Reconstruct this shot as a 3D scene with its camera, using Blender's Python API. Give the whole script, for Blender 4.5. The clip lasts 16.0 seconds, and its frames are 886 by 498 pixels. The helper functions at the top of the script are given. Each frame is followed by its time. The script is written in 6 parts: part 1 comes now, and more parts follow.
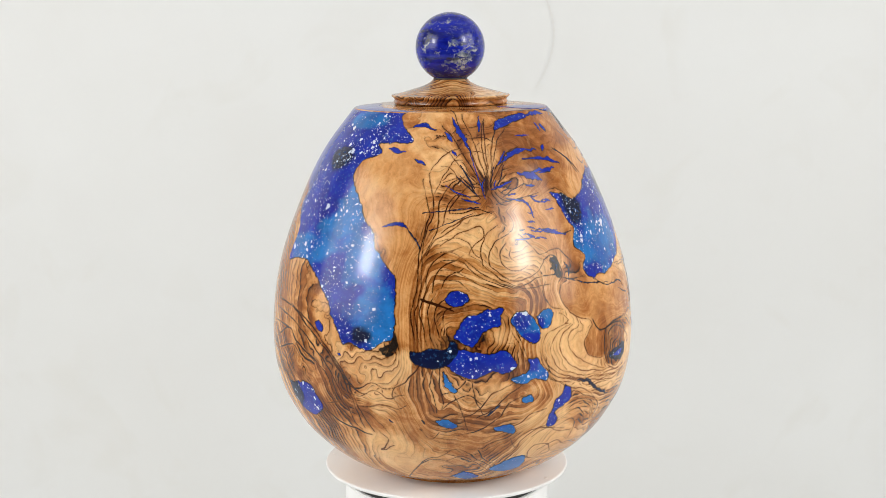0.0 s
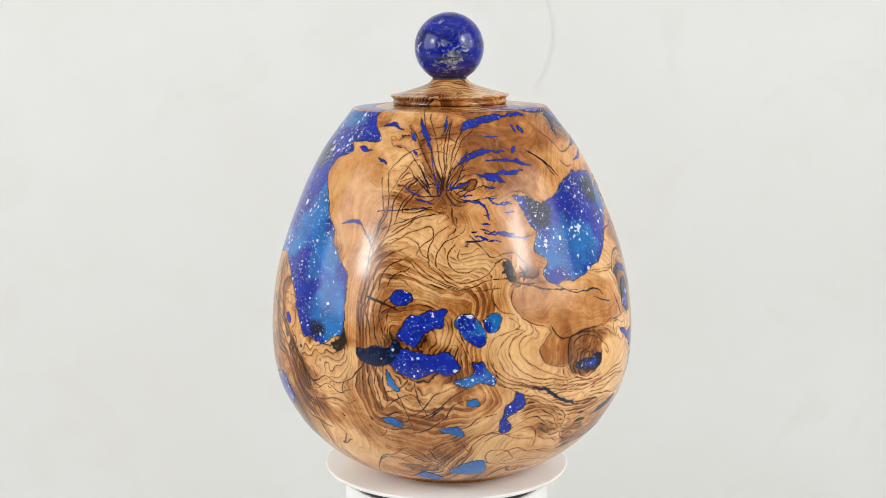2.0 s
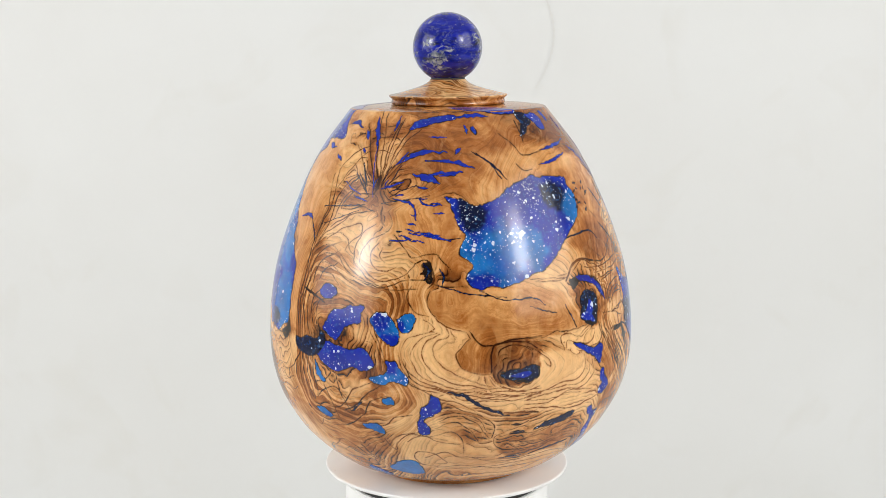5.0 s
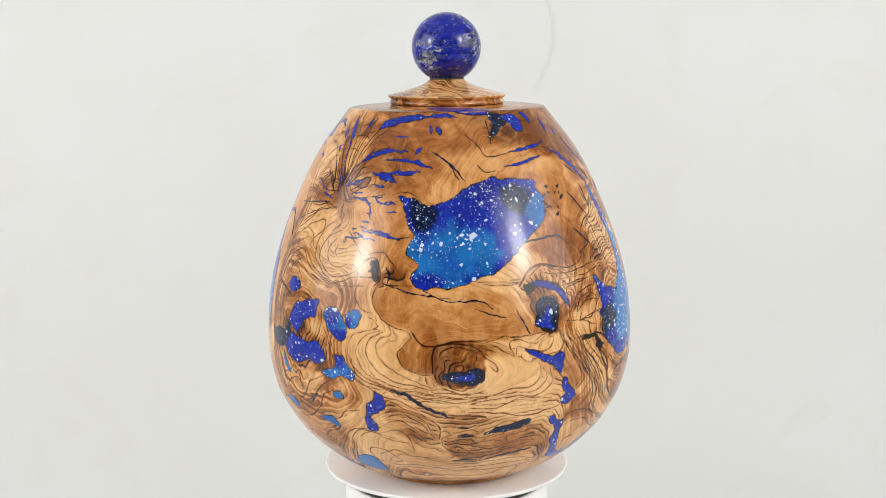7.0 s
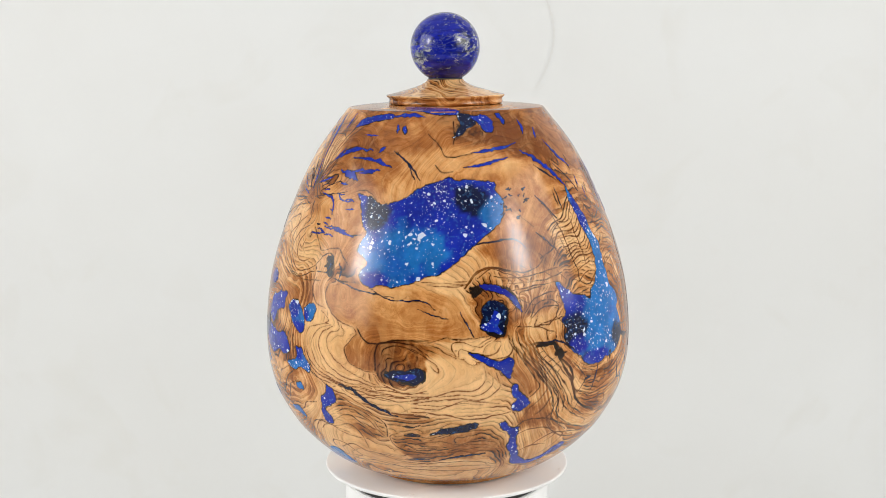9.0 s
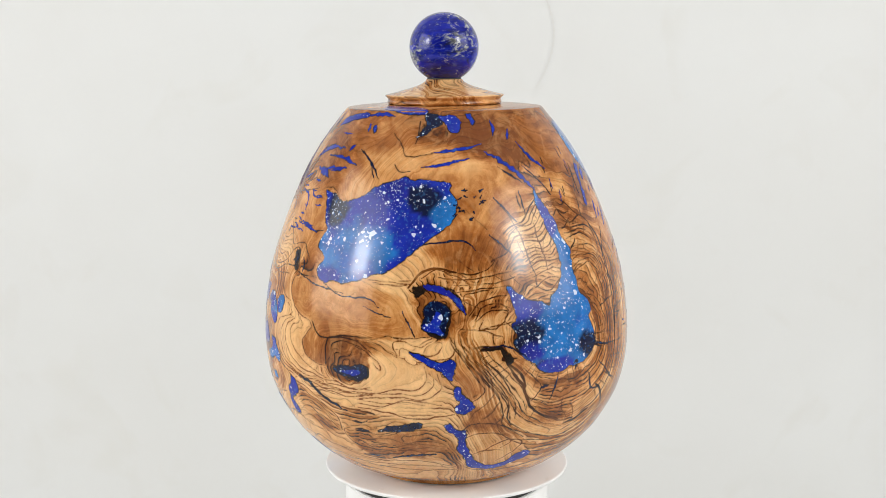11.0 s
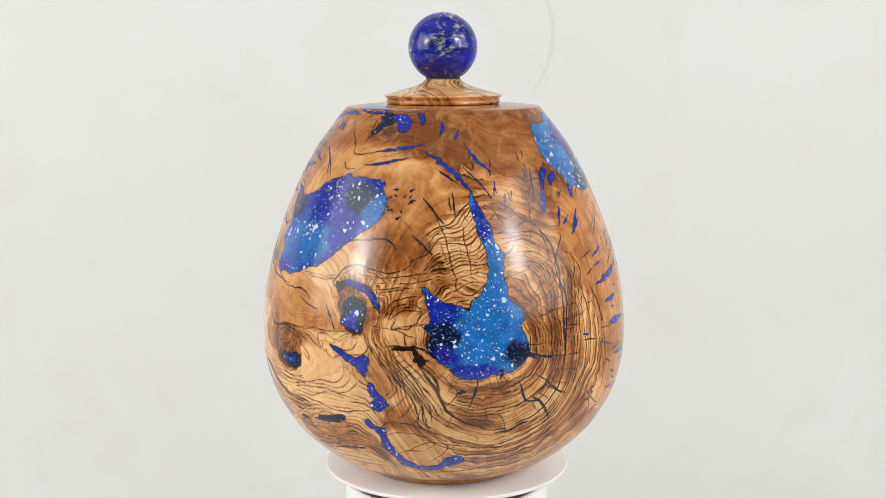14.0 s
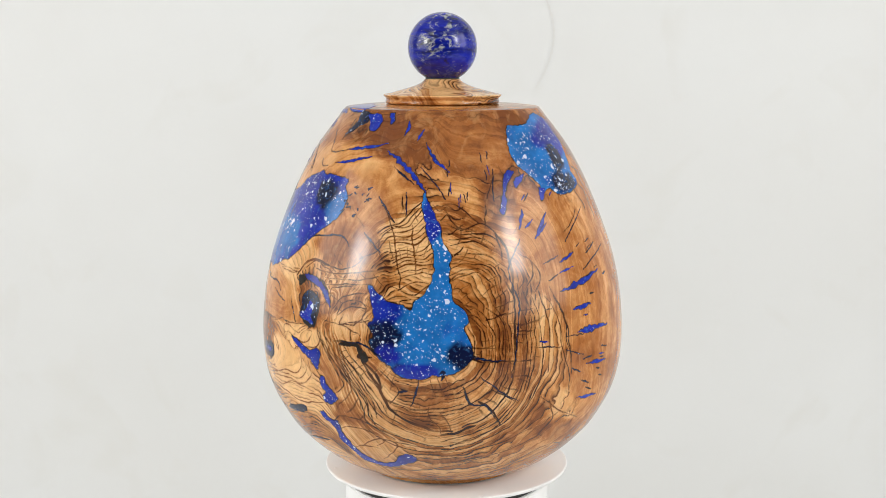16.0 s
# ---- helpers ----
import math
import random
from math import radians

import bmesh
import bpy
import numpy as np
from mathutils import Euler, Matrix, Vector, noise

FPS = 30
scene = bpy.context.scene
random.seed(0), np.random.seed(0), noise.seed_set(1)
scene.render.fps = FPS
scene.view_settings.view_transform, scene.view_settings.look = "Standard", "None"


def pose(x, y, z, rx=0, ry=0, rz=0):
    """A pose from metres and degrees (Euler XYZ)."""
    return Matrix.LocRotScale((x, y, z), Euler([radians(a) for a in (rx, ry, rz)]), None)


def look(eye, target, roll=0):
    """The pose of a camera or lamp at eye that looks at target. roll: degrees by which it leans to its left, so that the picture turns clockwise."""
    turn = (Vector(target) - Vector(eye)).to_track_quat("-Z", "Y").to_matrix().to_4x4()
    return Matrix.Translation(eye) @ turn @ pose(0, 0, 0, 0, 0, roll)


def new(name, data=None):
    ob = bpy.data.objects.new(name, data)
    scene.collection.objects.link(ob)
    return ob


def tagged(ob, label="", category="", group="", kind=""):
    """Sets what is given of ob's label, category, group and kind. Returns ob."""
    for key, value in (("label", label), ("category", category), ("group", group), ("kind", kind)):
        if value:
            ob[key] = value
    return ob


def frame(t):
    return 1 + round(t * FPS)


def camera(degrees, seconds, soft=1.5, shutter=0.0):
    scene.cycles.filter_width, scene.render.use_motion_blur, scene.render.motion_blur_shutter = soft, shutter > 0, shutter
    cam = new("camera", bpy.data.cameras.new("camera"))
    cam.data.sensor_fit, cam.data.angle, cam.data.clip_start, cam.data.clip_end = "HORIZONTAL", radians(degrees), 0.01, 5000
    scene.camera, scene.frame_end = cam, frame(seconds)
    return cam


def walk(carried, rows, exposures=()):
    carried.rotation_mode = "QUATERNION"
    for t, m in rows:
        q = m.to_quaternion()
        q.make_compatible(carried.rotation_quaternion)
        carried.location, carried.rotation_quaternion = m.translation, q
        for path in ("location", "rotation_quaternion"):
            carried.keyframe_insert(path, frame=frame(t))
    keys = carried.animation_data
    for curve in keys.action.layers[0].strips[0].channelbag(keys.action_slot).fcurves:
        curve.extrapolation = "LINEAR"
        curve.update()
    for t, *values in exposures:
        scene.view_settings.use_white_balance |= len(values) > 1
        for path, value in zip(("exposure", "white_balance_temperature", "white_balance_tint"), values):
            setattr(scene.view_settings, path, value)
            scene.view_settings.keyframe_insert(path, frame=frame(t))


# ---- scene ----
# ---- camera ----
cam = camera(36.18, 16.0, soft=0.8)
EYE = pose(0.0, -0.860, 0.280, 90 - 9.285, 0, 0.155)
walk(cam, [(0.0, EYE), (16.0, EYE)], exposures=[(0.0, 0.0), (16.0, 0.0)])

# ---- light: an assumed room, dark behind the camera, two broad soft boxes beside it ----
world = bpy.data.worlds.new("studio")
scene.world = world
world.use_nodes = True
world.node_tree.nodes["Background"].inputs["Color"].default_value = (0.9, 0.95, 1.0, 1)
world.node_tree.nodes["Background"].inputs["Strength"].default_value = 0.3


def soft_box(name, az, el, dist, width, height, watts, colour):
    """A tall area lamp round the urn: az from the camera's side, to the right; el above the belly."""
    a, e = radians(az), radians(el)
    eye = Vector((math.sin(a) * math.cos(e), -math.cos(a) * math.cos(e), math.sin(e))) * dist + Vector((0, 0, 0.15))
    lamp = bpy.data.lights.new(name, "AREA")
    lamp.shape, lamp.size, lamp.size_y = "RECTANGLE", width, height
    lamp.energy, lamp.color = watts, colour
    ob = new(name, lamp)
    ob.matrix_world = look(eye, (0, 0, 0.15))
    return ob


# each diffuser is broad and glows most before its lamp
soft_box("soft_box", -70, 18, 1.9, 1.60, 1.30, 20.6, (1.0, 0.992, 0.975))
soft_box("soft_box", 62, 22, 1.9, 1.60, 1.30, 22.0, (1.0, 0.992, 0.975))
soft_box("soft_box_centre", -59, 21, 1.8, 0.30, 0.36, 6.8, (1.0, 0.992, 0.975))
soft_box("soft_box_centre", 50, 26, 1.8, 0.28, 0.42, 6.8, (1.0, 0.992, 0.975))


# ---- node helpers ----
def material(name):
    mat = bpy.data.materials.new(name)
    mat.use_nodes = True
    return mat, mat.node_tree, mat.node_tree.nodes["Principled BSDF"]


def node(tree, kind, **settings):
    n = tree.nodes.new(kind)
    for key, value in settings.items():
        n.inputs[key.replace("_", " ")].default_value = value
    return n


def math_node(tree, op, a, b=None, clamp=False):
    n = tree.nodes.new("ShaderNodeMath")
    n.operation, n.use_clamp = op, clamp
    for i, v in enumerate((a, b)):
        if v is None:
            continue
        if isinstance(v, (int, float)):
            n.inputs[i].default_value = v
        else:
            tree.links.new(v, n.inputs[i])
    return n.outputs[0]


def mix(tree, fac, a, b, blend="MIX"):
    n = tree.nodes.new("ShaderNodeMix")
    n.data_type, n.blend_type = "RGBA", blend
    for i, v in ((0, fac), (6, a), (7, b)):
        if isinstance(v, (int, float)):
            n.inputs[i].default_value = v
        elif isinstance(v, tuple):
            n.inputs[i].default_value = (*v, 1)
        else:
            tree.links.new(v, n.inputs[i])
    return n.outputs[2]


def ramp(tree, fac, stops):
    n = tree.nodes.new("ShaderNodeValToRGB")
    el = n.color_ramp.elements
    while len(el) < len(stops):
        el.new(0.5)
    for e, (pos, col) in zip(el, stops):
        e.position = pos
        e.color = (col, col, col, 1) if isinstance(col, (int, float)) else (*col, 1)
    tree.links.new(fac, n.inputs[0])
    return n.outputs[0]


def noise_node(tree, scale, detail=3.0, rough=0.55, vector=None, distortion=0.0):
    n = node(tree, "ShaderNodeTexNoise", Scale=scale, Detail=detail, Roughness=rough, Distortion=distortion)
    tree.links.new(vector or place(tree), n.inputs["Vector"])
    return n.outputs["Fac"]


def place(tree):
    """Object space, made once for each material."""
    for n in tree.nodes:
        if n.bl_idname == "ShaderNodeTexCoord":
            return n.outputs["Object"]
    return tree.nodes.new("ShaderNodeTexCoord").outputs["Object"]


def stretched(tree, x, y, z):
    n = tree.nodes.new("ShaderNodeMapping")
    n.inputs["Scale"].default_value = (x, y, z)
    tree.links.new(place(tree), n.inputs["Vector"])
    return n.outputs[0]


def attribute(tree, name, out="Fac"):
    n = tree.nodes.new("ShaderNodeAttribute")
    n.attribute_name = name
    return n.outputs[out]


def bump(tree, bsdf, height, strength, distance):
    n = node(tree, "ShaderNodeBump", Strength=strength, Distance=distance)
    tree.links.new(height, n.inputs["Height"])
    tree.links.new(n.outputs[0], bsdf.inputs["Normal"])


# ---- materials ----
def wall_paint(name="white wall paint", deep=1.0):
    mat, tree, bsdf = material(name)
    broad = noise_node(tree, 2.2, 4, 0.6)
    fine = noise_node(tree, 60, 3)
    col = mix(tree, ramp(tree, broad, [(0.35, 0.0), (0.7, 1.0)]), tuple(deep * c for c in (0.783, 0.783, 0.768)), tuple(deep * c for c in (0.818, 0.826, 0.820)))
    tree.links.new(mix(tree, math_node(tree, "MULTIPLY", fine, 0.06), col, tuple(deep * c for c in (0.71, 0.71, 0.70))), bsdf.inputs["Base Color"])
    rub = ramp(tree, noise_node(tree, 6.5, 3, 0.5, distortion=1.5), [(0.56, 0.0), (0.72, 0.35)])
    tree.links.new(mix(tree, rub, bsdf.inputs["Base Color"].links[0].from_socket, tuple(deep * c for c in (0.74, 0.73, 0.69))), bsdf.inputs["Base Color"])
    bsdf.inputs["Roughness"].default_value = 0.85
    bump(tree, bsdf, fine, 0.05, 0.002)
    return mat


def white_plastic(name, colour, rough):
    mat, tree, bsdf = material(name)
    n = noise_node(tree, 40, 4)
    tree.links.new(mix(tree, math_node(tree, "MULTIPLY", n, 0.08), colour, (0.6, 0.58, 0.55)), bsdf.inputs["Base Color"])
    tree.links.new(ramp(tree, n, [(0.3, rough), (0.8, rough + 0.12)]), bsdf.inputs["Roughness"])
    return mat


def lacquer(bsdf, rough=0.17):
    """A satin lacquer over wood and resin alike."""
    bsdf.inputs["Roughness"].default_value = rough
    bsdf.inputs["IOR"].default_value = 1.48
    bsdf.inputs["Specular IOR Level"].default_value = 0.45


def olive_wood(name="lacquered olive wood", scale=1.0):
    mat, tree, bsdf = material(name)
    grain, figure = attribute(tree, "grain"), attribute(tree, "figure")
    tone, bark = attribute(tree, "tone"), attribute(tree, "bark")
    wob = noise_node(tree, 95 * scale, 5, 0.68)
    quiver = math_node(tree, "SUBTRACT", noise_node(tree, 330 * scale, 3, 0.6), 0.5)
    # growth lines of even thickness: the distance from the next ring's edge, in mm
    phase = math_node(tree, "ADD", math_node(tree, "MULTIPLY", grain, 0.8), math_node(tree, "MULTIPLY", wob, 0.8))
    ring = math_node(tree, "ROUND", phase)
    off = math_node(tree, "SUBTRACT", phase, ring)
    pace = math_node(tree, "MAXIMUM", math_node(tree, "MULTIPLY", attribute(tree, "pace"), 0.8), 0.02)
    away = math_node(tree, "DIVIDE", off, pace)
    white = tree.nodes.new("ShaderNodeTexWhiteNoise")
    white.noise_dimensions = "1D"
    tree.links.new(ring, white.inputs["W"])
    each = white.outputs["Value"]
    zone = tree.nodes.new("ShaderNodeTexWhiteNoise")
    zone.noise_dimensions = "1D"
    tree.links.new(math_node(tree, "FLOOR", phase), zone.inputs["W"])
    edge = math_node(tree, "ADD", math_node(tree, "ABSOLUTE", away), math_node(tree, "MULTIPLY", quiver, 0.35))
    line = ramp(tree, math_node(tree, "MULTIPLY", edge, 0.25), [(0.0, 1.0), (0.06, 0.95), (0.10, 0.25), (0.30, 0.0)])
    trail = ramp(tree, math_node(tree, "ADD", math_node(tree, "MULTIPLY", away, 0.2), 0.0), [(0.0, 0.6), (0.22, 0.25), (0.6, 0.0)])
    trail = math_node(tree, "MULTIPLY", trail, math_node(tree, "GREATER_THAN", away, 0.0))
    line = math_node(tree, "MAXIMUM", line, trail)
    line = math_node(tree, "MULTIPLY", line, math_node(tree, "ADD", math_node(tree, "MULTIPLY", each, 0.75), 0.3))
    fade = ramp(tree, noise_node(tree, 40 * scale, 3), [(0.36, 0.10), (0.54, 1.0)])
    fade = math_node(tree, "MULTIPLY", fade, ramp(tree, noise_node(tree, 17 * scale, 2), [(0.38, 0.4), (0.55, 1.0)]))
    # the lines that stand out; the lesser ones give way beside them
    vein = math_node(tree, "ADD", attribute(tree, "vein"), math_node(tree, "MULTIPLY", quiver, 0.3))
    give = ramp(tree, math_node(tree, "ADD", math_node(tree, "MULTIPLY", vein, 0.2), 1.0), [(0.70, 1.0), (0.92, 0.25)])
    # too close to tell apart: they fade
    give = math_node(tree, "MULTIPLY", give, ramp(tree, pace, [(0.40, 1.0), (0.75, 0.2)]))
    lines = math_node(tree, "MULTIPLY", math_node(tree, "MULTIPLY", math_node(tree, "MULTIPLY", line, fade), give), math_node(tree, "MULTIPLY", figure, 2.8), True)
    strong = ramp(tree, math_node(tree, "ADD", math_node(tree, "MULTIPLY", vein, 0.2), 0.5), [(0.25, 0.0), (0.42, 0.16), (0.465, 0.36), (0.497, 1.0)])
    strong = math_node(tree, "MULTIPLY", strong, ramp(tree, noise_node(tree, 55 * scale, 3), [(0.32, 0.55), (0.48, 1.0)]))
    lines = math_node(tree, "MAXIMUM", lines, strong)
    # checks that cross the rings
    across_ring = math_node(tree, "ADD", attribute(tree, "checks"), math_node(tree, "MULTIPLY", wob, 0.5))
    check = ramp(tree, math_node(tree, "FRACT", across_ring), [(0.0, 1.0), (0.07, 0.8), (0.15, 0.0), (0.93, 0.0), (1.0, 1.0)])
    check = math_node(tree, "MULTIPLY", check, ramp(tree, noise_node(tree, 75 * scale, 2), [(0.50, 0.0), (0.58, 1.0)]))
    check = math_node(tree, "MULTIPLY", check, attribute(tree, "checked"), True)
    lines = math_node(tree, "MAXIMUM", lines, math_node(tree, "MULTIPLY", check, 0.8))
    # heartwood clouds in steps from ring to ring, with streaks along the fibre
    streak = node(tree, "ShaderNodeTexNoise", Scale=1.0, Detail=4.0, Roughness=0.75)
    streak.noise_dimensions = "1D"
    tree.links.new(math_node(tree, "MULTIPLY", phase, 1.6), streak.inputs["W"])
    slow = math_node(tree, "MULTIPLY", math_node(tree, "SUBTRACT", streak.outputs["Fac"], 0.5), 6.0)
    step = math_node(tree, "MULTIPLY", math_node(tree, "SUBTRACT", zone.outputs["Value"], 0.5), math_node(tree, "MULTIPLY", figure, 0.62))
    cloud = noise_node(tree, 20 * scale, 5, 0.6, distortion=0.8)
    heart = math_node(tree, "ADD", math_node(tree, "MULTIPLY", slow, 0.10), math_node(tree, "MULTIPLY", math_node(tree, "SUBTRACT", cloud, 0.5), 1.1))
    flame = noise_node(tree, 62 * scale, 5, 0.68, distortion=1.6)
    heart = math_node(tree, "ADD", heart, math_node(tree, "MULTIPLY", math_node(tree, "SUBTRACT", flame, 0.5), math_node(tree, "MULTIPLY", ramp(tree, tone, [(0.3, 1.3), (0.8, 0.15)]), ramp(tree, figure, [(0.08, 0.5), (0.5, 1.0)]))))
    heart = math_node(tree, "ADD", heart, step)
    heart = math_node(tree, "SUBTRACT", math_node(tree, "ADD", heart, 1.0), tone)
    heart = ramp(tree, heart, [(0.04, 0.0), (0.40, 0.33), (0.60, 0.63), (0.93, 0.97)])
    base = ramp(tree, heart, [(0.0, (0.90, 0.545, 0.245)), (0.40, (0.66, 0.305, 0.097)), (0.72, (0.385, 0.130, 0.027)), (1.0, (0.16, 0.040, 0.006))])
    fibre = noise_node(tree, 190 * scale, 3, 0.6, stretched(tree, 1, 1, 0.25))
    base = mix(tree, math_node(tree, "MULTIPLY", ramp(tree, fibre, [(0.4, 0.0), (0.75, 1.0)]), 0.30), base, (0.30, 0.12, 0.035))
    # chatoyance, the curl's sheen, put into the colour: broad pale feathers in the brown
    feather = ramp(tree, noise_node(tree, 85 * scale, 4, 0.6, stretched(tree, 1.0, 1.0, 0.45), 1.2), [(0.52, 0.0), (0.66, 1.0)])
    base = mix(tree, math_node(tree, "MULTIPLY", math_node(tree, "MULTIPLY", feather, 0.30), heart), base, (0.80, 0.42, 0.15))
    # pores and flecks, finer than the rings
    fleck = noise_node(tree, 620 * scale, 3, 0.7)
    base = mix(tree, ramp(tree, fleck, [(0.54, 0.0), (0.74, 0.22)]), base, (0.24, 0.075, 0.016))
    base = mix(tree, lines, base, mix(tree, ramp(tree, tone, [(0.55, 0.0), (0.95, 1.0)]), (0.030, 0.0078, 0.0017), (0.21, 0.068, 0.016)))
    # charred, barky rims beside the resin and the cracks
    rough_bark = math_node(tree, "ADD", bark, math_node(tree, "MULTIPLY", math_node(tree, "SUBTRACT", noise_node(tree, 260 * scale, 3), 0.5), 0.9))
    base = mix(tree, ramp(tree, rough_bark, [(0.42, 0.0), (0.75, 1.0)]), base, (0.014, 0.008, 0.005))
    tree.links.new(base, bsdf.inputs["Base Color"])
    lacquer(bsdf)
    bump(tree, bsdf, wob, 0.02, 0.0004)
    return mat


def star_resin():
    """Blue casting resin with chips and dust of white stone in it."""
    mat, tree, bsdf = material("blue resin with white chips")
    pig = attribute(tree, "pigment", "Color")
    cloud = noise_node(tree, 90, 5, 0.65)
    parts = tree.nodes.new("ShaderNodeSeparateColor")
    tree.links.new(pig, parts.inputs[0])
    bluish = math_node(tree, "MULTIPLY", parts.outputs[2], 2.0, True)
    swirl = ramp(tree, noise_node(tree, 38, 4, 0.6, distortion=0.6), [(0.52, 0.0), (0.70, 0.7)])
    base = mix(tree, math_node(tree, "MULTIPLY", swirl, bluish), pig, (0.007, 0.03, 0.40))
    base = mix(tree, ramp(tree, cloud, [(0.35, 0.0), (0.7, 0.5)]), base, (0.0, 0.004, 0.04))
    base = mix(tree, ramp(tree, noise_node(tree, 420, 2), [(0.55, 0.0), (0.75, 0.35)]), base, (0.06, 0.22, 0.55))
    warp = tree.nodes.new("ShaderNodeVectorMath")
    warp.operation = "MULTIPLY_ADD"
    jit = node(tree, "ShaderNodeTexNoise", Scale=430.0, Detail=1.0)
    tree.links.new(place(tree), jit.inputs["Vector"])
    tree.links.new(jit.outputs["Color"], warp.inputs[0])
    warp.inputs[1].default_value = (0.0026, 0.0026, 0.0026)
    tree.links.new(place(tree), warp.inputs[2])
    crowd = ramp(tree, noise_node(tree, 45, 2), [(0.35, 0.45), (0.6, 1.1)])
    for scale, reach in ((140, 0.31), (270, 0.33), (520, 0.32), (1000, 0.33)):
        cells = node(tree, "ShaderNodeTexVoronoi", Scale=float(scale))
        tree.links.new(warp.outputs[0], cells.inputs["Vector"])
        split = tree.nodes.new("ShaderNodeSeparateColor")
        tree.links.new(cells.outputs["Color"], split.inputs[0])
        size = math_node(tree, "MULTIPLY", math_node(tree, "SUBTRACT", math_node(tree, "MULTIPLY", split.outputs[0], 1.75), 0.72), reach)
        size = math_node(tree, "MULTIPLY", math_node(tree, "MULTIPLY", size, crowd), attribute(tree, "pigment", "Alpha"))
        chip = math_node(tree, "LESS_THAN", cells.outputs["Distance"], size)
        base = mix(tree, math_node(tree, "MULTIPLY", chip, 0.92), base, (0.62, 0.70, 0.82))
    tree.links.new(base, bsdf.inputs["Base Color"])
    lacquer(bsdf, 0.16)
    return mat


def lapis():
    """Polished deep blue stone with grey calcite patches, darker olive flecks and fine veins."""
    mat, tree, bsdf = material("polished lapis lazuli")
    bands = noise_node(tree, 60, 6, 0.65, stretched(tree, 0.5, 0.5, 2.6), 0.4)
    base = mix(tree, ramp(tree, bands, [(0.35, 0.0), (0.65, 1.0)]), (0.0015, 0.004, 0.09), (0.005, 0.015, 0.42))
    grain = noise_node(tree, 420, 3, 0.6, stretched(tree, 0.6, 0.6, 1.6))
    base = mix(tree, ramp(tree, grain, [(0.5, 0.0), (0.72, 0.35)]), base, (0.03, 0.06, 0.40))
    veins = noise_node(tree, 55, 6, 0.72, stretched(tree, 0.7, 0.7, 1.9), 0.9)
    ridge = math_node(tree, "ABSOLUTE", math_node(tree, "SUBTRACT", veins, 0.5))
    sparse = ramp(tree, noise_node(tree, 70, 2), [(0.48, 0.0), (0.6, 1.0)])
    base = mix(tree, math_node(tree, "MULTIPLY", ramp(tree, ridge, [(0.0, 0.5), (0.012, 0.0)]), sparse), base, (0.22, 0.25, 0.30))
    # two calcite-rich sides
    near = None
    for spot, reach in (((0.0085, -0.0175, -0.006), 0.15), ((0.0175, 0.0105, 0.004), 0.13), ((-0.014, -0.014, 0.010), 0.07), ((0.010, 0.008, 0.0175), 0.10)):
        side = tree.nodes.new("ShaderNodeVectorMath")
        side.operation = "DISTANCE"
        tree.links.new(place(tree), side.inputs[0])
        side.inputs[1].default_value = spot
        one = ramp(tree, math_node(tree, "MULTIPLY", side.outputs["Value"], 40.0), [(0.12, reach), (0.62, 0.0)])
        near = one if near is None else math_node(tree, "MAXIMUM", near, one)
    patch = math_node(tree, "ADD", noise_node(tree, 170, 6, 0.72, stretched(tree, 1, 1, 1.5), 0.5), near)
    chalk = mix(tree, ramp(tree, noise_node(tree, 330, 3), [(0.4, 0.0), (0.6, 1.0)]), (0.12, 0.15, 0.20), (0.46, 0.47, 0.44))
    base = mix(tree, ramp(tree, patch, [(0.60, 0.0), (0.67, 0.95)]), base, chalk)
    dark = math_node(tree, "ADD", noise_node(tree, 140, 5, 0.7, stretched(tree, 0.7, 0.7, 1.8), 0.4), math_node(tree, "MULTIPLY", near, 0.5))
    base = mix(tree, ramp(tree, dark, [(0.57, 0.0), (0.66, 0.85)]), base, (0.014, 0.015, 0.022))
    tree.links.new(base, bsdf.inputs["Base Color"])
    bsdf.inputs["Roughness"].default_value = 0.16
    bsdf.inputs["IOR"].default_value = 1.46
    return mat


WALL = wall_paint()
# same paint darkened for unseen walls, to hold down reflections in the lacquer
DARK_UNSEEN = wall_paint("unseen wall darkened for reflections", 0.12)
DIM_UNSEEN = wall_paint("unseen wall partly darkened", 0.66)
PLATTER = white_plastic("satin white platter", (0.86, 0.86, 0.855), 0.3)
BASE = white_plastic("white turntable plastic", (0.82, 0.82, 0.81), 0.35)
DARK = white_plastic("black gap shade and joint", (0.015, 0.015, 0.015), 0.6)
CRACK = white_plastic("dusty hairline", (0.787, 0.783, 0.764), 0.85)
GLINT = white_plastic("white glint bump", (0.95, 0.95, 0.95), 0.3)
WOOD = olive_wood()
RESIN = star_resin()
LAPIS = lapis()


# ---- mesh helpers ----
def part(name, bm, mat, parent=None, label=""):
    mesh = bpy.data.meshes.new(name)
    bm.to_mesh(mesh)
    bm.free()
    mesh.materials.append(mat)
    for p in mesh.polygons:
        p.use_smooth = True
    ob = new(name, mesh)
    ob.parent = parent
    if label:
        ob["label"] = label
    return ob


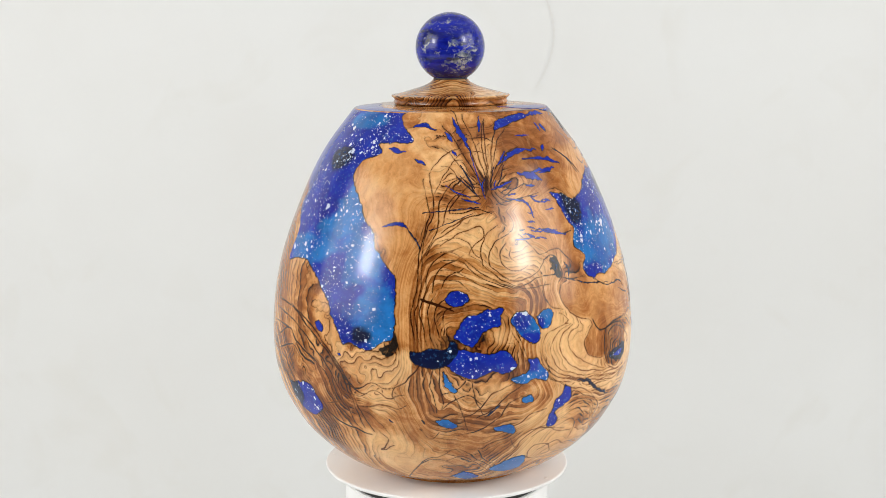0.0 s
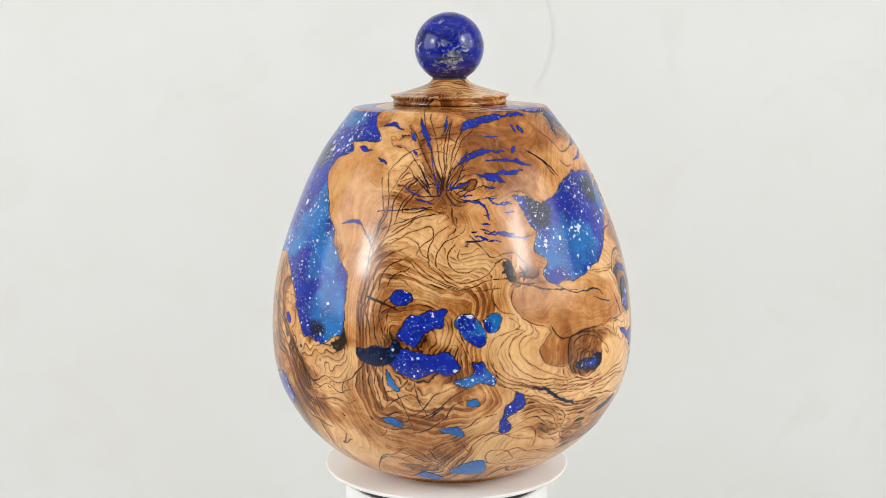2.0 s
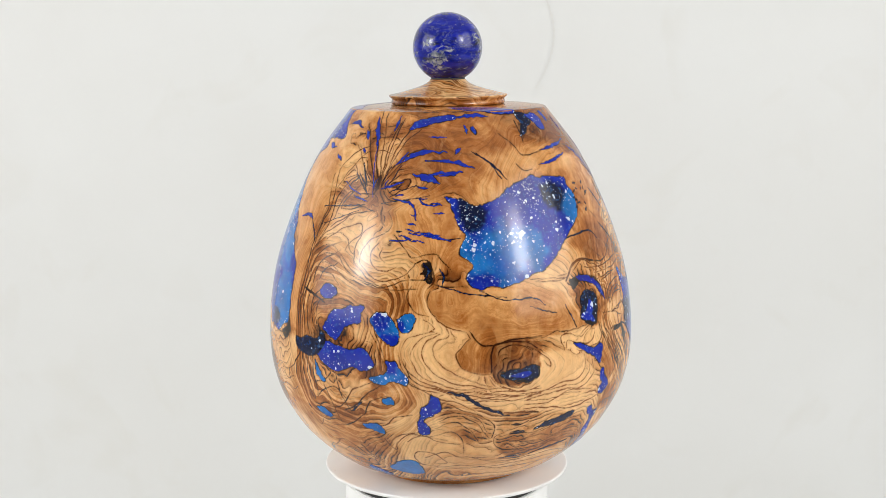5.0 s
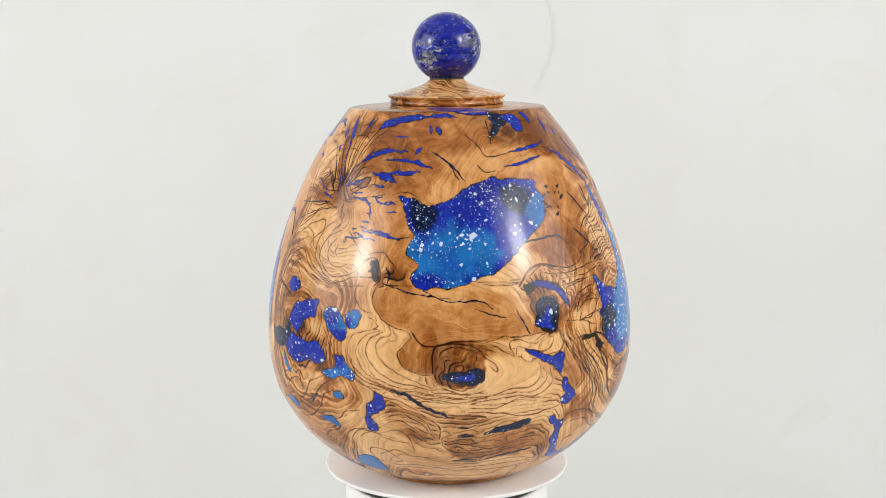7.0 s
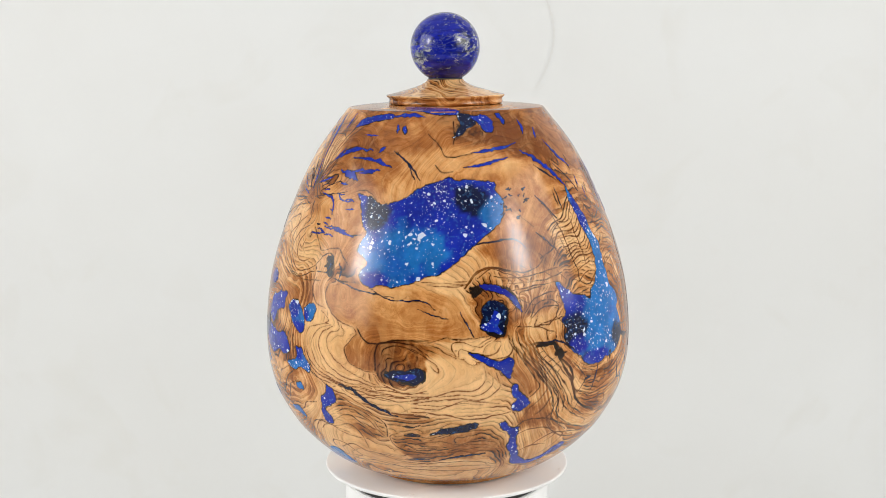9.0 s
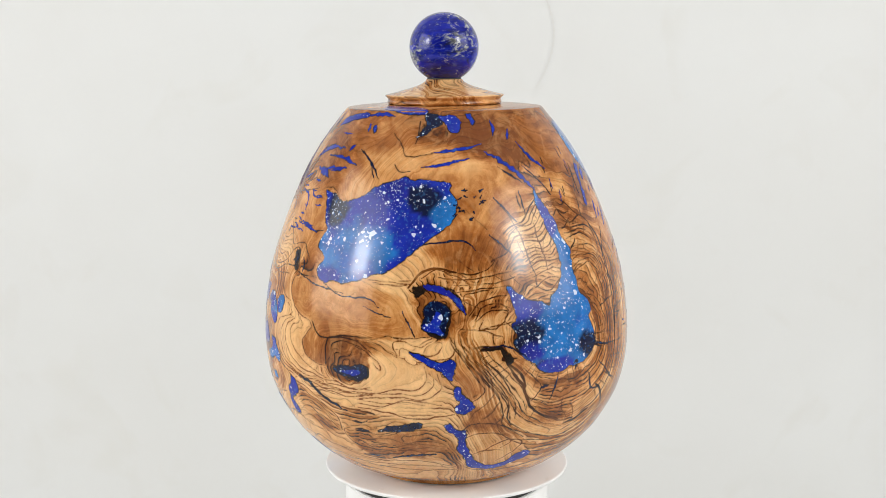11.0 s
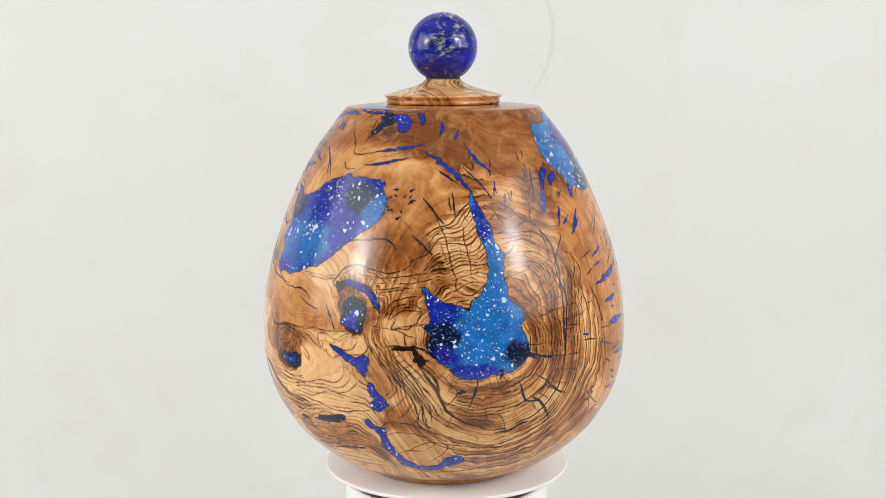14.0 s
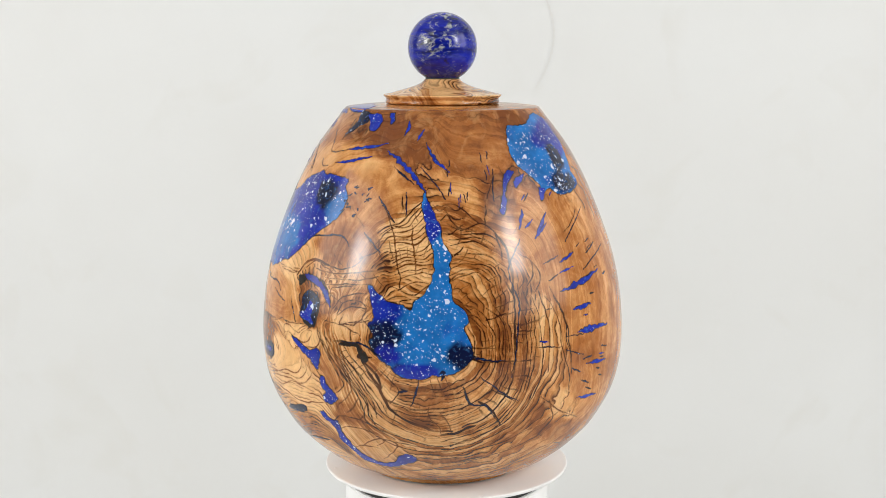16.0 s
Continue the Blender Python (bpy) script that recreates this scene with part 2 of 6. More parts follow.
def lathe(profile, steps=160, crease=35):
    """A closed solid of revolution from (radius, height) pairs, in metres."""
    bm = bmesh.new()
    rings = []
    for r, z in profile:
        if r < 1e-6:
            rings.append([bm.verts.new((0, 0, z))])
        else:
            rings.append([bm.verts.new((r * math.sin(2 * math.pi * i / steps), -r * math.cos(2 * math.pi * i / steps), z)) for i in range(steps)])
    for a, b in zip(rings, rings[1:]):
        for i in range(steps):
            j = (i + 1) % steps
            face = [a[i % len(a)], a[j % len(a)], b[j % len(b)], b[i % len(b)]]
            face = [v for k, v in enumerate(face) if v not in face[:k]]
            if len(face) > 2:
                bm.faces.new(face)
    bmesh.ops.recalc_face_normals(bm, faces=bm.faces[:])
    for e in bm.edges:
        if len(e.link_faces) == 2 and e.calc_face_angle(0) > radians(crease):
            e.smooth = False
    return bm


def smooth_curve(points, per=12):
    """Catmull-Rom through control points."""
    pts = [np.array(p, float) for p in points]
    pts = [2 * pts[0] - pts[1]] + pts + [2 * pts[-1] - pts[-2]]
    out = []
    for a, b, c, d in zip(pts, pts[1:], pts[2:], pts[3:]):
        for k in range(per):
            t = k / per
            out.append(0.5 * (2 * b + (c - a) * t + (2 * a - 5 * b + 4 * c - d) * t * t + (3 * b - a - 3 * c + d) * t ** 3))
    return out + [pts[-2]]


# ---- the room ----
def room():
    # all but the back wall are unseen, added to bounce or hold back light
    for name, x, y, z, sx, sy, sz in (
            ("plinth", 0, -0.32, -0.4105, 1.6, 0.72, 0.679), ("floor", 0, -0.6, -0.80, 4.4, 4.4, 0.1), ("ceiling", 0, -0.6, 1.65, 4.4, 4.4, 0.1),
            ("wall_left", -2.15, -0.6, 0.75, 0.1, 4.2, 3.0), ("wall_right", 2.15, -0.6, 0.75, 0.1, 4.2, 3.0),
            ("wall_front", 0, -2.75, 0.75, 4.2, 0.1, 3.0), ("wall_back", 0, 0.90, 0.75, 4.2, 0.1, 3.0)):
        bm = bmesh.new()
        bmesh.ops.create_cube(bm, size=1, matrix=Matrix.Translation((x, y, z)) @ Matrix.Diagonal((sx, sy, sz, 1)))
        ob = part(name, bm, DARK_UNSEEN if name == "wall_front" else WALL if name in ("wall_back", "plinth", "floor") else DIM_UNSEEN)
        for p in ob.data.polygons:
            p.use_smooth = False
        tagged(ob, "plain white painted background wall with faint scuffs" if name == "wall_back" else "unseen plain painted room surface, shaping the light", name.split("_")[0], kind="structure")


def hair_crack(wall):
    """A faint bowed hairline in the wall's paint."""
    line = np.array(smooth_curve([(0.1228, 0.3164), (0.1323, 0.286), (0.132, 0.2547), (0.1225, 0.2247), (0.1115, 0.205)], 10))
    tan = np.gradient(line, axis=0)
    nor = np.stack([-tan[:, 1], tan[:, 0]], -1) / np.hypot(*tan.T)[:, None]
    half = 0.0011 * (1 + 0.6 * np.sin(np.arange(len(line)) * 2.1))[:, None]
    bm = bmesh.new()
    left = [bm.verts.new((x, 0.8494, z)) for x, z in line + nor * half]
    right = [bm.verts.new((x, 0.8494, z)) for x, z in line - nor * half]
    for a, b, c, d in zip(left, left[1:], right[1:], right):
        bm.faces.new((a, b, c, d))
    bmesh.ops.recalc_face_normals(bm, faces=bm.faces[:])
    if bm.faces[:][0].normal.y > 0:
        bmesh.ops.reverse_faces(bm, faces=bm.faces[:])
    part("hair_crack", bm, CRACK, wall, "faint grey hairline in the paint")


room()
hair_crack(bpy.data.objects["wall_back"])


# ---- the turntable ----
def turntable():
    thing = new("turntable")
    tagged(thing, "white motorised display turntable with a satin round platter", "turntable")
    base = part("base", lathe([(0, -0.071), (0.0655, -0.071), (0.0665, -0.069), (0.0665, -0.0122), (0.0655, -0.0112), (0, -0.0112)]), BASE, thing, "white cylindrical motor housing")
    # solid black ring: the shade in the gap is put into its colour
    part("gap_ring", lathe([(0, -0.0113), (0.0640, -0.0113), (0.0640, -0.0035), (0, -0.0035)]), DARK, thing, "recess under the platter, its shade coloured black")
    rim = [(0, -0.0036), (0.074, -0.0036), (0.0782, -0.0026), (0.0791, -0.0012), (0.0789, -0.0004), (0.0782, 0.0), (0, 0.0)]
    platter = part("platter", lathe(rim, 220, 50), PLATTER, thing, "satin white round platter")
    # flat white bumps: bright glints on the platter, put into their colour
    for deg, r in ((57, 0.0745), (-29, 0.0765), (146, 0.0765), (-97, 0.075)):
        bm = bmesh.new()
        a = radians(deg)
        bmesh.ops.create_uvsphere(bm, u_segments=12, v_segments=8, radius=1.0,
                                  matrix=Matrix.Translation((r * math.sin(a), -r * math.cos(a), 0.0)) @ Matrix.Rotation(a, 4, "Z") @ Matrix.Diagonal((0.0018, 0.0012, 0.00012, 1)))
        part("glint_bump", bm, GLINT, platter, "small white bump, a glint put into its colour")
    return thing, platter


TURNTABLE, SPIN = turntable()

# ---- the urn's surface: angle round the axis in degrees, length along the profile from the foot in mm ----
PROFILE = [(50, 0), (52, 2.5), (62, 6), (70.8, 10.3), (82.5, 18.9), (91.5, 27.5), (98.6, 36.1), (108.3, 53.3), (113.3, 70.5),
           (114.8, 87.7), (114.1, 104.9), (111.9, 122.1), (108, 139.3), (102.3, 156.5), (95.5, 173.7), (87.7, 190.9), (77.8, 208.1), (64.8, 225.3), (61.1, 230.0)]
side = np.array(smooth_curve(PROFILE, 10))
side = np.vstack([side, [(60.7, 230.45), (60.0, 230.75), (52, 231.7), (44, 232.2), (30, 232.4)]])
ALONG = np.r_[0, np.cumsum(np.hypot(*np.diff(side, axis=0).T))]
LENGTH = ALONG[-1]


def ring_at(s):
    return np.interp(s, ALONG, side[:, 0]), np.interp(s, ALONG, side[:, 1])


def on_urn(theta, s, lift=0.0):
    """Points of the urn's skin in metres, lifted along the normal by mm."""
    theta, s = np.asarray(theta, float), np.asarray(s, float)
    r, z = ring_at(s)
    r1, z1 = ring_at(s + 0.6)
    r0, z0 = ring_at(s - 0.6)
    dr, dz = r1 - r0, z1 - z0
    n = np.hypot(dr, dz) + 1e-9
    r, z = r + lift * dz / n, z - lift * dr / n
    a = np.radians(theta)
    r = r * (1.0035 + 0.005 * np.cos(2 * a + 0.8))  # dried slightly oval
    return np.stack([r * np.sin(a), -r * np.cos(a), z], -1) * 0.001


LATTICE = np.random.RandomState(7).rand(48, 48, 48)


def soft_noise(p, octaves=2):
    """Smooth value noise, -1 to 1, at points p in cell units."""
    total, amp, norm = 0.0, 1.0, 0.0
    for _ in range(octaves):
        i = np.floor(p).astype(int)
        f = p - i
        f = f * f * (3 - 2 * f)
        v = 0.0
        for c in range(8):
            o = np.array([c & 1, c >> 1 & 1, c >> 2 & 1])
            w = np.prod(np.where(o, f, 1 - f), -1)
            j = (i + o) % 48
            v = v + w * LATTICE[j[..., 0], j[..., 1], j[..., 2]]
        total, norm, amp, p = total + amp * (2 * v - 1), norm + amp, amp * 0.5, p * 2.03 + 11.7
    return total / norm


# small knots: angle, length, spread across and along in mm, number of rings
KNOTS = [(31, 175, 9, 10, 5), (87, 147, 10, 14, 6), (-53, 112, 14, 18, 6), (72, 66, 14, 4, 3), (21, 167, 6, 6, 3), (60, 90, 10, 4, 3), (34, 150, 4, 5, 3)]
# places where the grain is torn and tangled: angle, length, reach in mm, rings
TANGLES = [(61, 126, 11, 5), (97, 158, 14, 4), (13, 208, 9, 4), (87, 150, 14, 4), (-23, 114, 16, 2), (2, 122, 16, 3), (100, 140, 16, 4), (62, 70, 12, 2), (-53, 105, 16, 4), (35, 160, 10, 2), (20, 235, 16, 3), (100, 142, 13, 5), (16, 99, 14, 4), (-34, 117, 15, 4), (112, 176, 14, 2), (40, 160, 12, 3)]
# calm stretches and rich ones: angle, length, spread, line strength, lightness
MOODS = [(48, 126, 8, 10, 0.1, 0.25), (48, 126, 8, 10, 0.1, 0.25), (61, 125, 11, 7, 1.0, -0.2), (61, 125, 11, 7, 1.0, -0.2), (61, 125, 9, 6, 1.0, -0.2), (95, 166, 13, 12, 0.9, 0.85), (83, 180, 15, 10, 0.12, 0.85), (-50, 122, 20, 34, 1.0, 0.2), (-38, 92, 14, 18, 1.0, 0.2), (3, 130, 12, 10, 1.0, 0.05)]
MOODS += [(93, 78, 20, 26, 0.6, 0.95), (75, 80, 16, 5, 0.8, 0.3), (61, 122, 10, 6, 1.0, 0.1), (86, 150, 9, 14, 1.0, 0.15), (-7, 132, 14, 16, 1.0, 0.0), (2, 98, 22, 14, 1.0, 0.35), (20, 112, 16, 9, 1.0, 0.0), (12, 216, 18, 20, 0.9, 0.15), (60, 150, 26, 14, 0.02, 0.55), (-24, 222, 16, 26, 0.10, 0.50)]
MOODS += [(58, 250, 50, 17, 0.08, 0.0), (182, 130, 22, 70, 0.25, 0.42), (-19, 72, 30, 14, 0.35, 0.45), (126, 135, 55, 60, 1.3, 0.3), (-6, 160, 14, 32, 1.0, 0.25), (61, 108, 40, 18, 0.6, 1.0), (37, 131, 18, 22, 0.6, 1.0), (10, 190, 24, 16, 0.75, 0.68), (26, 86, 20, 14, 0.6, 0.75), (62, 60, 60, 16, 0.7, 0.85)]
MOODS += [(146, 205, 22, 26, 0.45, 0.12), (4, 108, 20, 16, 0.9, 0.50), (-53, 112, 24, 34, 0.9, 0.50), (100, 207, 16, 26, 0.12, 0.1), (150, 255, 50, 16, 0.06, 0.15), (100, 252, 30, 14, 0.1, 0.1), (34, 200, 14, 26, 0.2, 0.45)]
MOODS += [(100, 142, 9, 14, 1.0, 0.02), (122, 83, 22, 8, 1.4, 0.0), (147, 136, 12, 30, 1.4, 0.2), (113, 174, 10, 12, 1.4, 0.3), (73, 168, 12, 10, 0.06, 0.85), (81, 128, 9, 9, 0.45, 1.0), (72, 99, 16, 12, 0.5, 1.0), (110, 100, 10, 6, 0.9, 0.6), (107, 62, 18, 12, 0.6, 0.75), (103, 205, 13, 14, 0.1, 0.02)]
MOODS += [(-16, 230, 10, 16, 0.08, 0.75), (39, 125, 12, 12, 0.5, 1.0), (22, 176, 10, 10, 0.7, 0.8), (-34, 117, 10, 16, 1.0, 0.1), (-23, 98, 10, 8, 0.5, 0.85), (16, 99, 14, 7, 1.0, 0.35), (34, 214, 9, 12, 0.3, 0.1), (58, 160, 20, 10, 0.05, 0.5), (128, 96, 26, 10, 1.0, 0.15), (150, 110, 12, 24, 1.0, 0.25), (40, 165, 7, 9, 1.0, 0.1), (24, 156, 10, 8, 1.0, 0.3), (10, 70, 30, 10, 0.8, 0.35), (172, 128, 14, 60, 0.18, 0.46), (188, 110, 22, 50, 0.18, 0.45), (160, 200, 18, 20, 0.2, 0.32), (165, 60, 24, 16, 0.3, 0.5)]


def across(theta, centre):
    return (theta - centre + 180) % 360 - 180


GUIDES = []


def guide(rings, line):
    """A growth line of the burl: its ring number and the places (angle, length) it runs through."""
    GUIDES.extend((t * 1.9, s, rings) for t, s in smooth_curve(line, 2))


guide(46, [(108, 149), (106, 130), (112, 114), (121, 107), (133, 108), (141, 121), (140, 144), (134, 159)])
guide(34, [(128, 190), (141, 186), (152, 174), (152, 144), (152, 118), (149, 101), (144, 86), (134, 79), (124, 79), (115, 88), (109, 104), (104, 123)])
guide(24, [(149, 201), (158, 189), (162, 165), (162, 146), (161, 116), (157, 100), (151, 81), (141, 67), (130, 65), (116, 73), (107, 88), (103, 103)])
guide(18, [(170, 163), (170, 144), (169, 117), (167, 93), (158, 72), (146, 54), (130, 47), (113, 51)])
guide(14, [(185, 159), (184, 126), (186, 89)])
guide(11, [(197, 135), (194, 107)])
guide(26, [(100, 168), (106, 187), (115, 200), (127, 205), (137, 201), (149, 191)])
guide(34, [(105, 168), (112, 184), (124, 186)])
guide(42, [(111, 166), (117, 171), (125, 168)])
guide(20, [(105, 210), (117, 219), (134, 220), (149, 208)])
guide(15, [(75, 255), (106, 251), (131, 249), (159, 243)])
guide(11, [(55, 115), (56, 123), (60, 128), (64, 125), (68, 117), (66, 107), (60, 104), (56, 107)])
guide(7, [(51, 132), (50, 120), (53, 105), (63, 101), (74, 106), (82, 114), (76, 125), (66, 133), (58, 136)])
guide(4, [(36, 133), (39, 114), (48, 101), (59, 96), (74, 97), (88, 101)])
guide(1, [(32, 112), (39, 104), (49, 91), (63, 88), (76, 91), (88, 93)])
guide(-4, [(33, 84), (48, 78), (62, 75), (76, 79), (89, 82)])
guide(-9, [(38, 63), (54, 59), (70, 61), (85, 65)])
guide(-14, [(35, 34), (56, 34), (76, 35), (89, 42)])
guide(3, [(46, 148), (60, 140), (74, 138), (81, 139)])
guide(2, [(48, 158), (60, 152), (74, 149)])
guide(14, [(89, 166), (94, 146), (94, 127), (98, 106)])
guide(8, [(-16, 122), (-17, 154), (-16, 177), (-12, 200), (-11, 220), (-9, 234)])
guide(4, [(-31, 222), (-23, 192), (-19, 180)])
guide(18, [(-11, 131), (-11, 155), (-10, 177), (-6, 187), (5, 185), (14, 177), (21, 173), (28, 162)])
guide(25, [(-9, 131), (-8, 152), (-6, 168), (3, 170), (13, 162), (22, 156)])
guide(32, [(-6, 136), (-5, 147), (0, 153), (6, 153), (15, 150)])
guide(12, [(-9, 190), (-8, 200), (-2, 207), (10, 205), (17, 200), (13, 190), (18, 179), (27, 180)])
guide(4, [(40, 143), (39, 138), (35, 132), (37, 120), (43, 111), (53, 105)])
guide(6.5, [(37, 139), (32, 133), (34, 123), (39, 113), (52, 102)])
guide(13, [(29, 137), (26, 132), (27, 124), (32, 114), (39, 107), (48, 103)])
guide(3, [(33, 161), (35, 150), (39, 144), (45, 138)])
guide(20, [(-9, 118), (-9, 102), (-6, 88)])
guide(13, [(-13, 117), (-17, 105), (-24, 100), (-32, 105)])
guide(26, [(-4, 118), (0, 103), (9, 95), (16, 102), (25, 103)])
guide(20, [(0, 94), (8, 87), (20, 89), (31, 98)])
guide(14, [(-2, 76), (14, 74), (24, 85)])
guide(8, [(-31, 119), (-26, 103), (-14, 95)])
guide(3, [(-45, 142), (-35, 118), (-27, 92), (-20, 63)])
guide(-4, [(-53, 125), (-43, 101), (-38, 67)])
guide(-10, [(-66, 134), (-57, 117), (-50, 104)])
guide(8, [(-21, 57), (-5, 40), (12, 47)])
guide(4, [(35, 224), (43, 245), (54, 262)])
guide(10, [(54, 220), (63, 240), (76, 258)])
guide(16, [(67, 231), (80, 247), (95, 254)])
guide(20, [(90, 230), (103, 240), (120, 250)])


def spread_rings():
    """Thin-plate weights that carry the ring numbers from the guides over the whole skin."""
    g = np.array(GUIDES)
    d = ((g[:, None, :2] - g[None, :, :2]) ** 2).sum(-1)
    n = len(g)
    m = np.zeros((n + 3, n + 3))
    m[:n, :n] = 0.5 * d * np.log(d + 1e-9) + np.eye(n) * 60
    m[:n, n] = m[n, :n] = 1
    m[:n, n + 1:] = g[:, :2]
    m[n + 1:, :n] = g[:, :2].T
    return g, np.linalg.solve(m, np.r_[g[:, 2], 0, 0, 0])


def wood_figure(theta, s, p):
    """The ring field of the burl, its line strength and its lightness."""
    r = ring_at(s)[0]
    th = theta + soft_noise(p * 30, 3) * 200 / np.maximum(r, 30)
    ss = s + soft_noise(p * 30 + 19.3, 3) * 3.5
    strength, light, weight = 0.75 * 0.25, 0.48 * 0.25, 0.25
    for a, b, rx, ry, line, tone in MOODS:
        u, v = np.radians(across(theta, a)) * r / rx, (s - b) / ry
        k = np.exp(-(u * u + v * v) * 1.2)
        strength, light, weight = strength + k * line, light + k * tone, weight + k
    strength, light = strength / weight * np.clip((s - 3) / 14, 0.15, 1), 0.46 + 1.5 * (light / weight - 0.46)
    for tone, line, inside in POOLS:
        strength, light = strength + (line - strength) * inside, light + (tone - light) * inside
    # the rings on a fine even sheet first, then picked up at the bent places
    xs, ys = np.arange(-112 * 1.9, 252 * 1.9, 1.3), np.arange(-14, LENGTH + 14, 1.3)
    x, y = np.meshgrid(xs, ys)
    g, w = spread_rings()
    sheet = w[-3] + w[-2] * x + w[-1] * y
    for (gx, gy, _), k in zip(g, w):
        d = (x - gx) ** 2 + (y - gy) ** 2
        sheet = sheet + (0.5 * k) * d * np.log(d + 1e-9)
    fx = np.clip((((th + 110) % 360 - 110) * 1.9 - xs[0]) / 1.3, 0, len(xs) - 1.01)
    fy = np.clip((ss - ys[0]) / 1.3, 0, len(ys) - 1.01)
    ix, iy = fx.astype(int), fy.astype(int)
    fx, fy = fx - ix, fy - iy
    field = (sheet[iy, ix] * (1 - fx) + sheet[iy, ix + 1] * fx) * (1 - fy) + (sheet[iy + 1, ix] * (1 - fx) + sheet[iy + 1, ix + 1] * fx) * fy
    ripple = 1.3 * soft_noise(p * 40 + 5.1, 2) + 0.9 * soft_noise(p * 110 + 3.3, 2) + 0.4 * soft_noise(p * 260 + 8.8, 2)
    field = field + ripple * np.clip(strength * 1.5, 0.15, 1)
    tangle = soft_noise(p * 120 + 2.2, 2)
    for a, b, reach, rings in TANGLES:
        u, v = np.radians(across(theta, a)) * r, s - b
        field = field + rings * tangle * np.exp(-(u * u + v * v) / reach ** 2)
    for a, b, rx, ry, rings in KNOTS:
        u, v = np.radians(across(th, a)) * r / rx, (ss - b) / ry
        field = field + rings * np.exp(-np.sqrt(u * u + v * v + 0.02) * 1.3)
    # a burst of rays at the heart of the burl
    u, v = np.radians(across(th, 13)) * r, ss - 214
    k = np.exp(-(u / 28) ** 2 - ((v - 14) / 30) ** 2) ** 0.7
    rise = np.clip((v + 6) / 20, 0, 1)
    k = k * rise * rise * (3 - 2 * rise)
    field = field * (1 - k) + k * (10 + 13 * np.arctan2(u, np.maximum(v, 0) + 7) + 2.5 * soft_noise(p * 90 + 1.7, 2))
    return field, strength ** 1.1, light


URN = tagged(new("urn"), "turned olive wood burl urn with blue star-flecked resin inlays", "urn")
TURNS, STEPS = 1400, 460
grid_t = np.repeat(np.linspace(-180, 180, TURNS, endpoint=False)[None], STEPS, 0)
grid_s = np.repeat(np.linspace(0.0, LENGTH, STEPS)[:, None], TURNS, 1)
grid_bark = np.zeros_like(grid_t)
grid_vein = np.full_like(grid_t, -4.0)
grid_p = on_urn(grid_t, grid_s)
grid_mm = np.pi / 180 * ring_at(grid_s)[0]
# the places as the grown wood bends them
bent_t = grid_t + 1.2 * soft_noise(grid_p * 150, 2) / np.maximum(grid_mm, 0.4)
bent_s = grid_s + 1.2 * soft_noise(grid_p * 150 + 7.7, 2)
POOLS = []

ULTRAMARINE, AZURE, NAVY, VIOLET = (0.008, 0.024, 0.37), (0.014, 0.175, 0.54), (0.003, 0.006, 0.028), (0.014, 0.020, 0.32)
INLAYS = []


def near_outline(outline, reach):
    """Char the wood's rim along an outline."""
    o = np.array(outline)
    mid = o[:, 0].mean()
    mm = np.pi / 180 * ring_at(o[:, 1].mean())[0]
    d_t = across(grid_t, mid)
    pick = (d_t > (o[:, 0] - mid).min() - 3) & (d_t < (o[:, 0] - mid).max() + 3) & (grid_s > o[:, 1].min() - 4) & (grid_s < o[:, 1].max() + 4)
    a, b = d_t[pick], grid_s[pick]
    best = np.full(a.shape, 9.0)
    for t, s in zip(o[:, 0] - mid, o[:, 1]):
        best = np.minimum(best, np.hypot((a - t) * mm, b - s))
    grid_bark[pick] = np.maximum(grid_bark[pick], np.clip(1 - best / reach, 0, 1))


def distance_to(line, reach, step=0.5, width=0.0):
    """Where the skin lies within reach of a line, and how far from its edge, in mm. width: half of it at its widest."""
    o = np.array(line, float)
    out = []
    for a, b in zip(o, o[1:]):
        n = max(1, int(np.hypot((b[0] - a[0]) * 1.9, b[1] - a[1]) / step))
        out += [a + (b - a) * k / n for k in range(n)]
    o = np.array(out + [o[-1]])
    swell = np.sin(np.pi * np.linspace(0.04, 0.96, len(o))) ** 0.5
    swell = width * (0.45 + 0.55 * swell) * (1 + 0.35 * soft_noise(np.c_[o * 0.35, np.full(len(o), 3.3)], 2))
    mid = o[:, 0].mean()
    wide = reach / np.pi * 180 / max(25.0, ring_at(o[:, 1])[0].min())
    d_t = across(bent_t, mid)
    pick = (d_t > (o[:, 0] - mid).min() - wide) & (d_t < (o[:, 0] - mid).max() + wide) & (bent_s > o[:, 1].min() - reach) & (bent_s < o[:, 1].max() + reach)
    a, b, mm = d_t[pick], bent_s[pick], grid_mm[pick]
    best = np.full(a.shape, 99.0)
    for t, s, half in zip(o[:, 0] - mid, o[:, 1], swell):
        best = np.minimum(best, np.hypot((a - t) * mm, b - s) - half)
    return pick, best, a, b, mid


def vein(width, line):
    """A dark growth line, tapering to its ends. width: half of it, in mm."""
    pick, far, _, _, _ = distance_to(smooth_curve(line, 6), 4.0, 0.5, 0.9 * width if width < 0.5 else 0.2 + 0.5 * width)
    grid_vein[pick] = np.maximum(grid_vein[pick], -far)


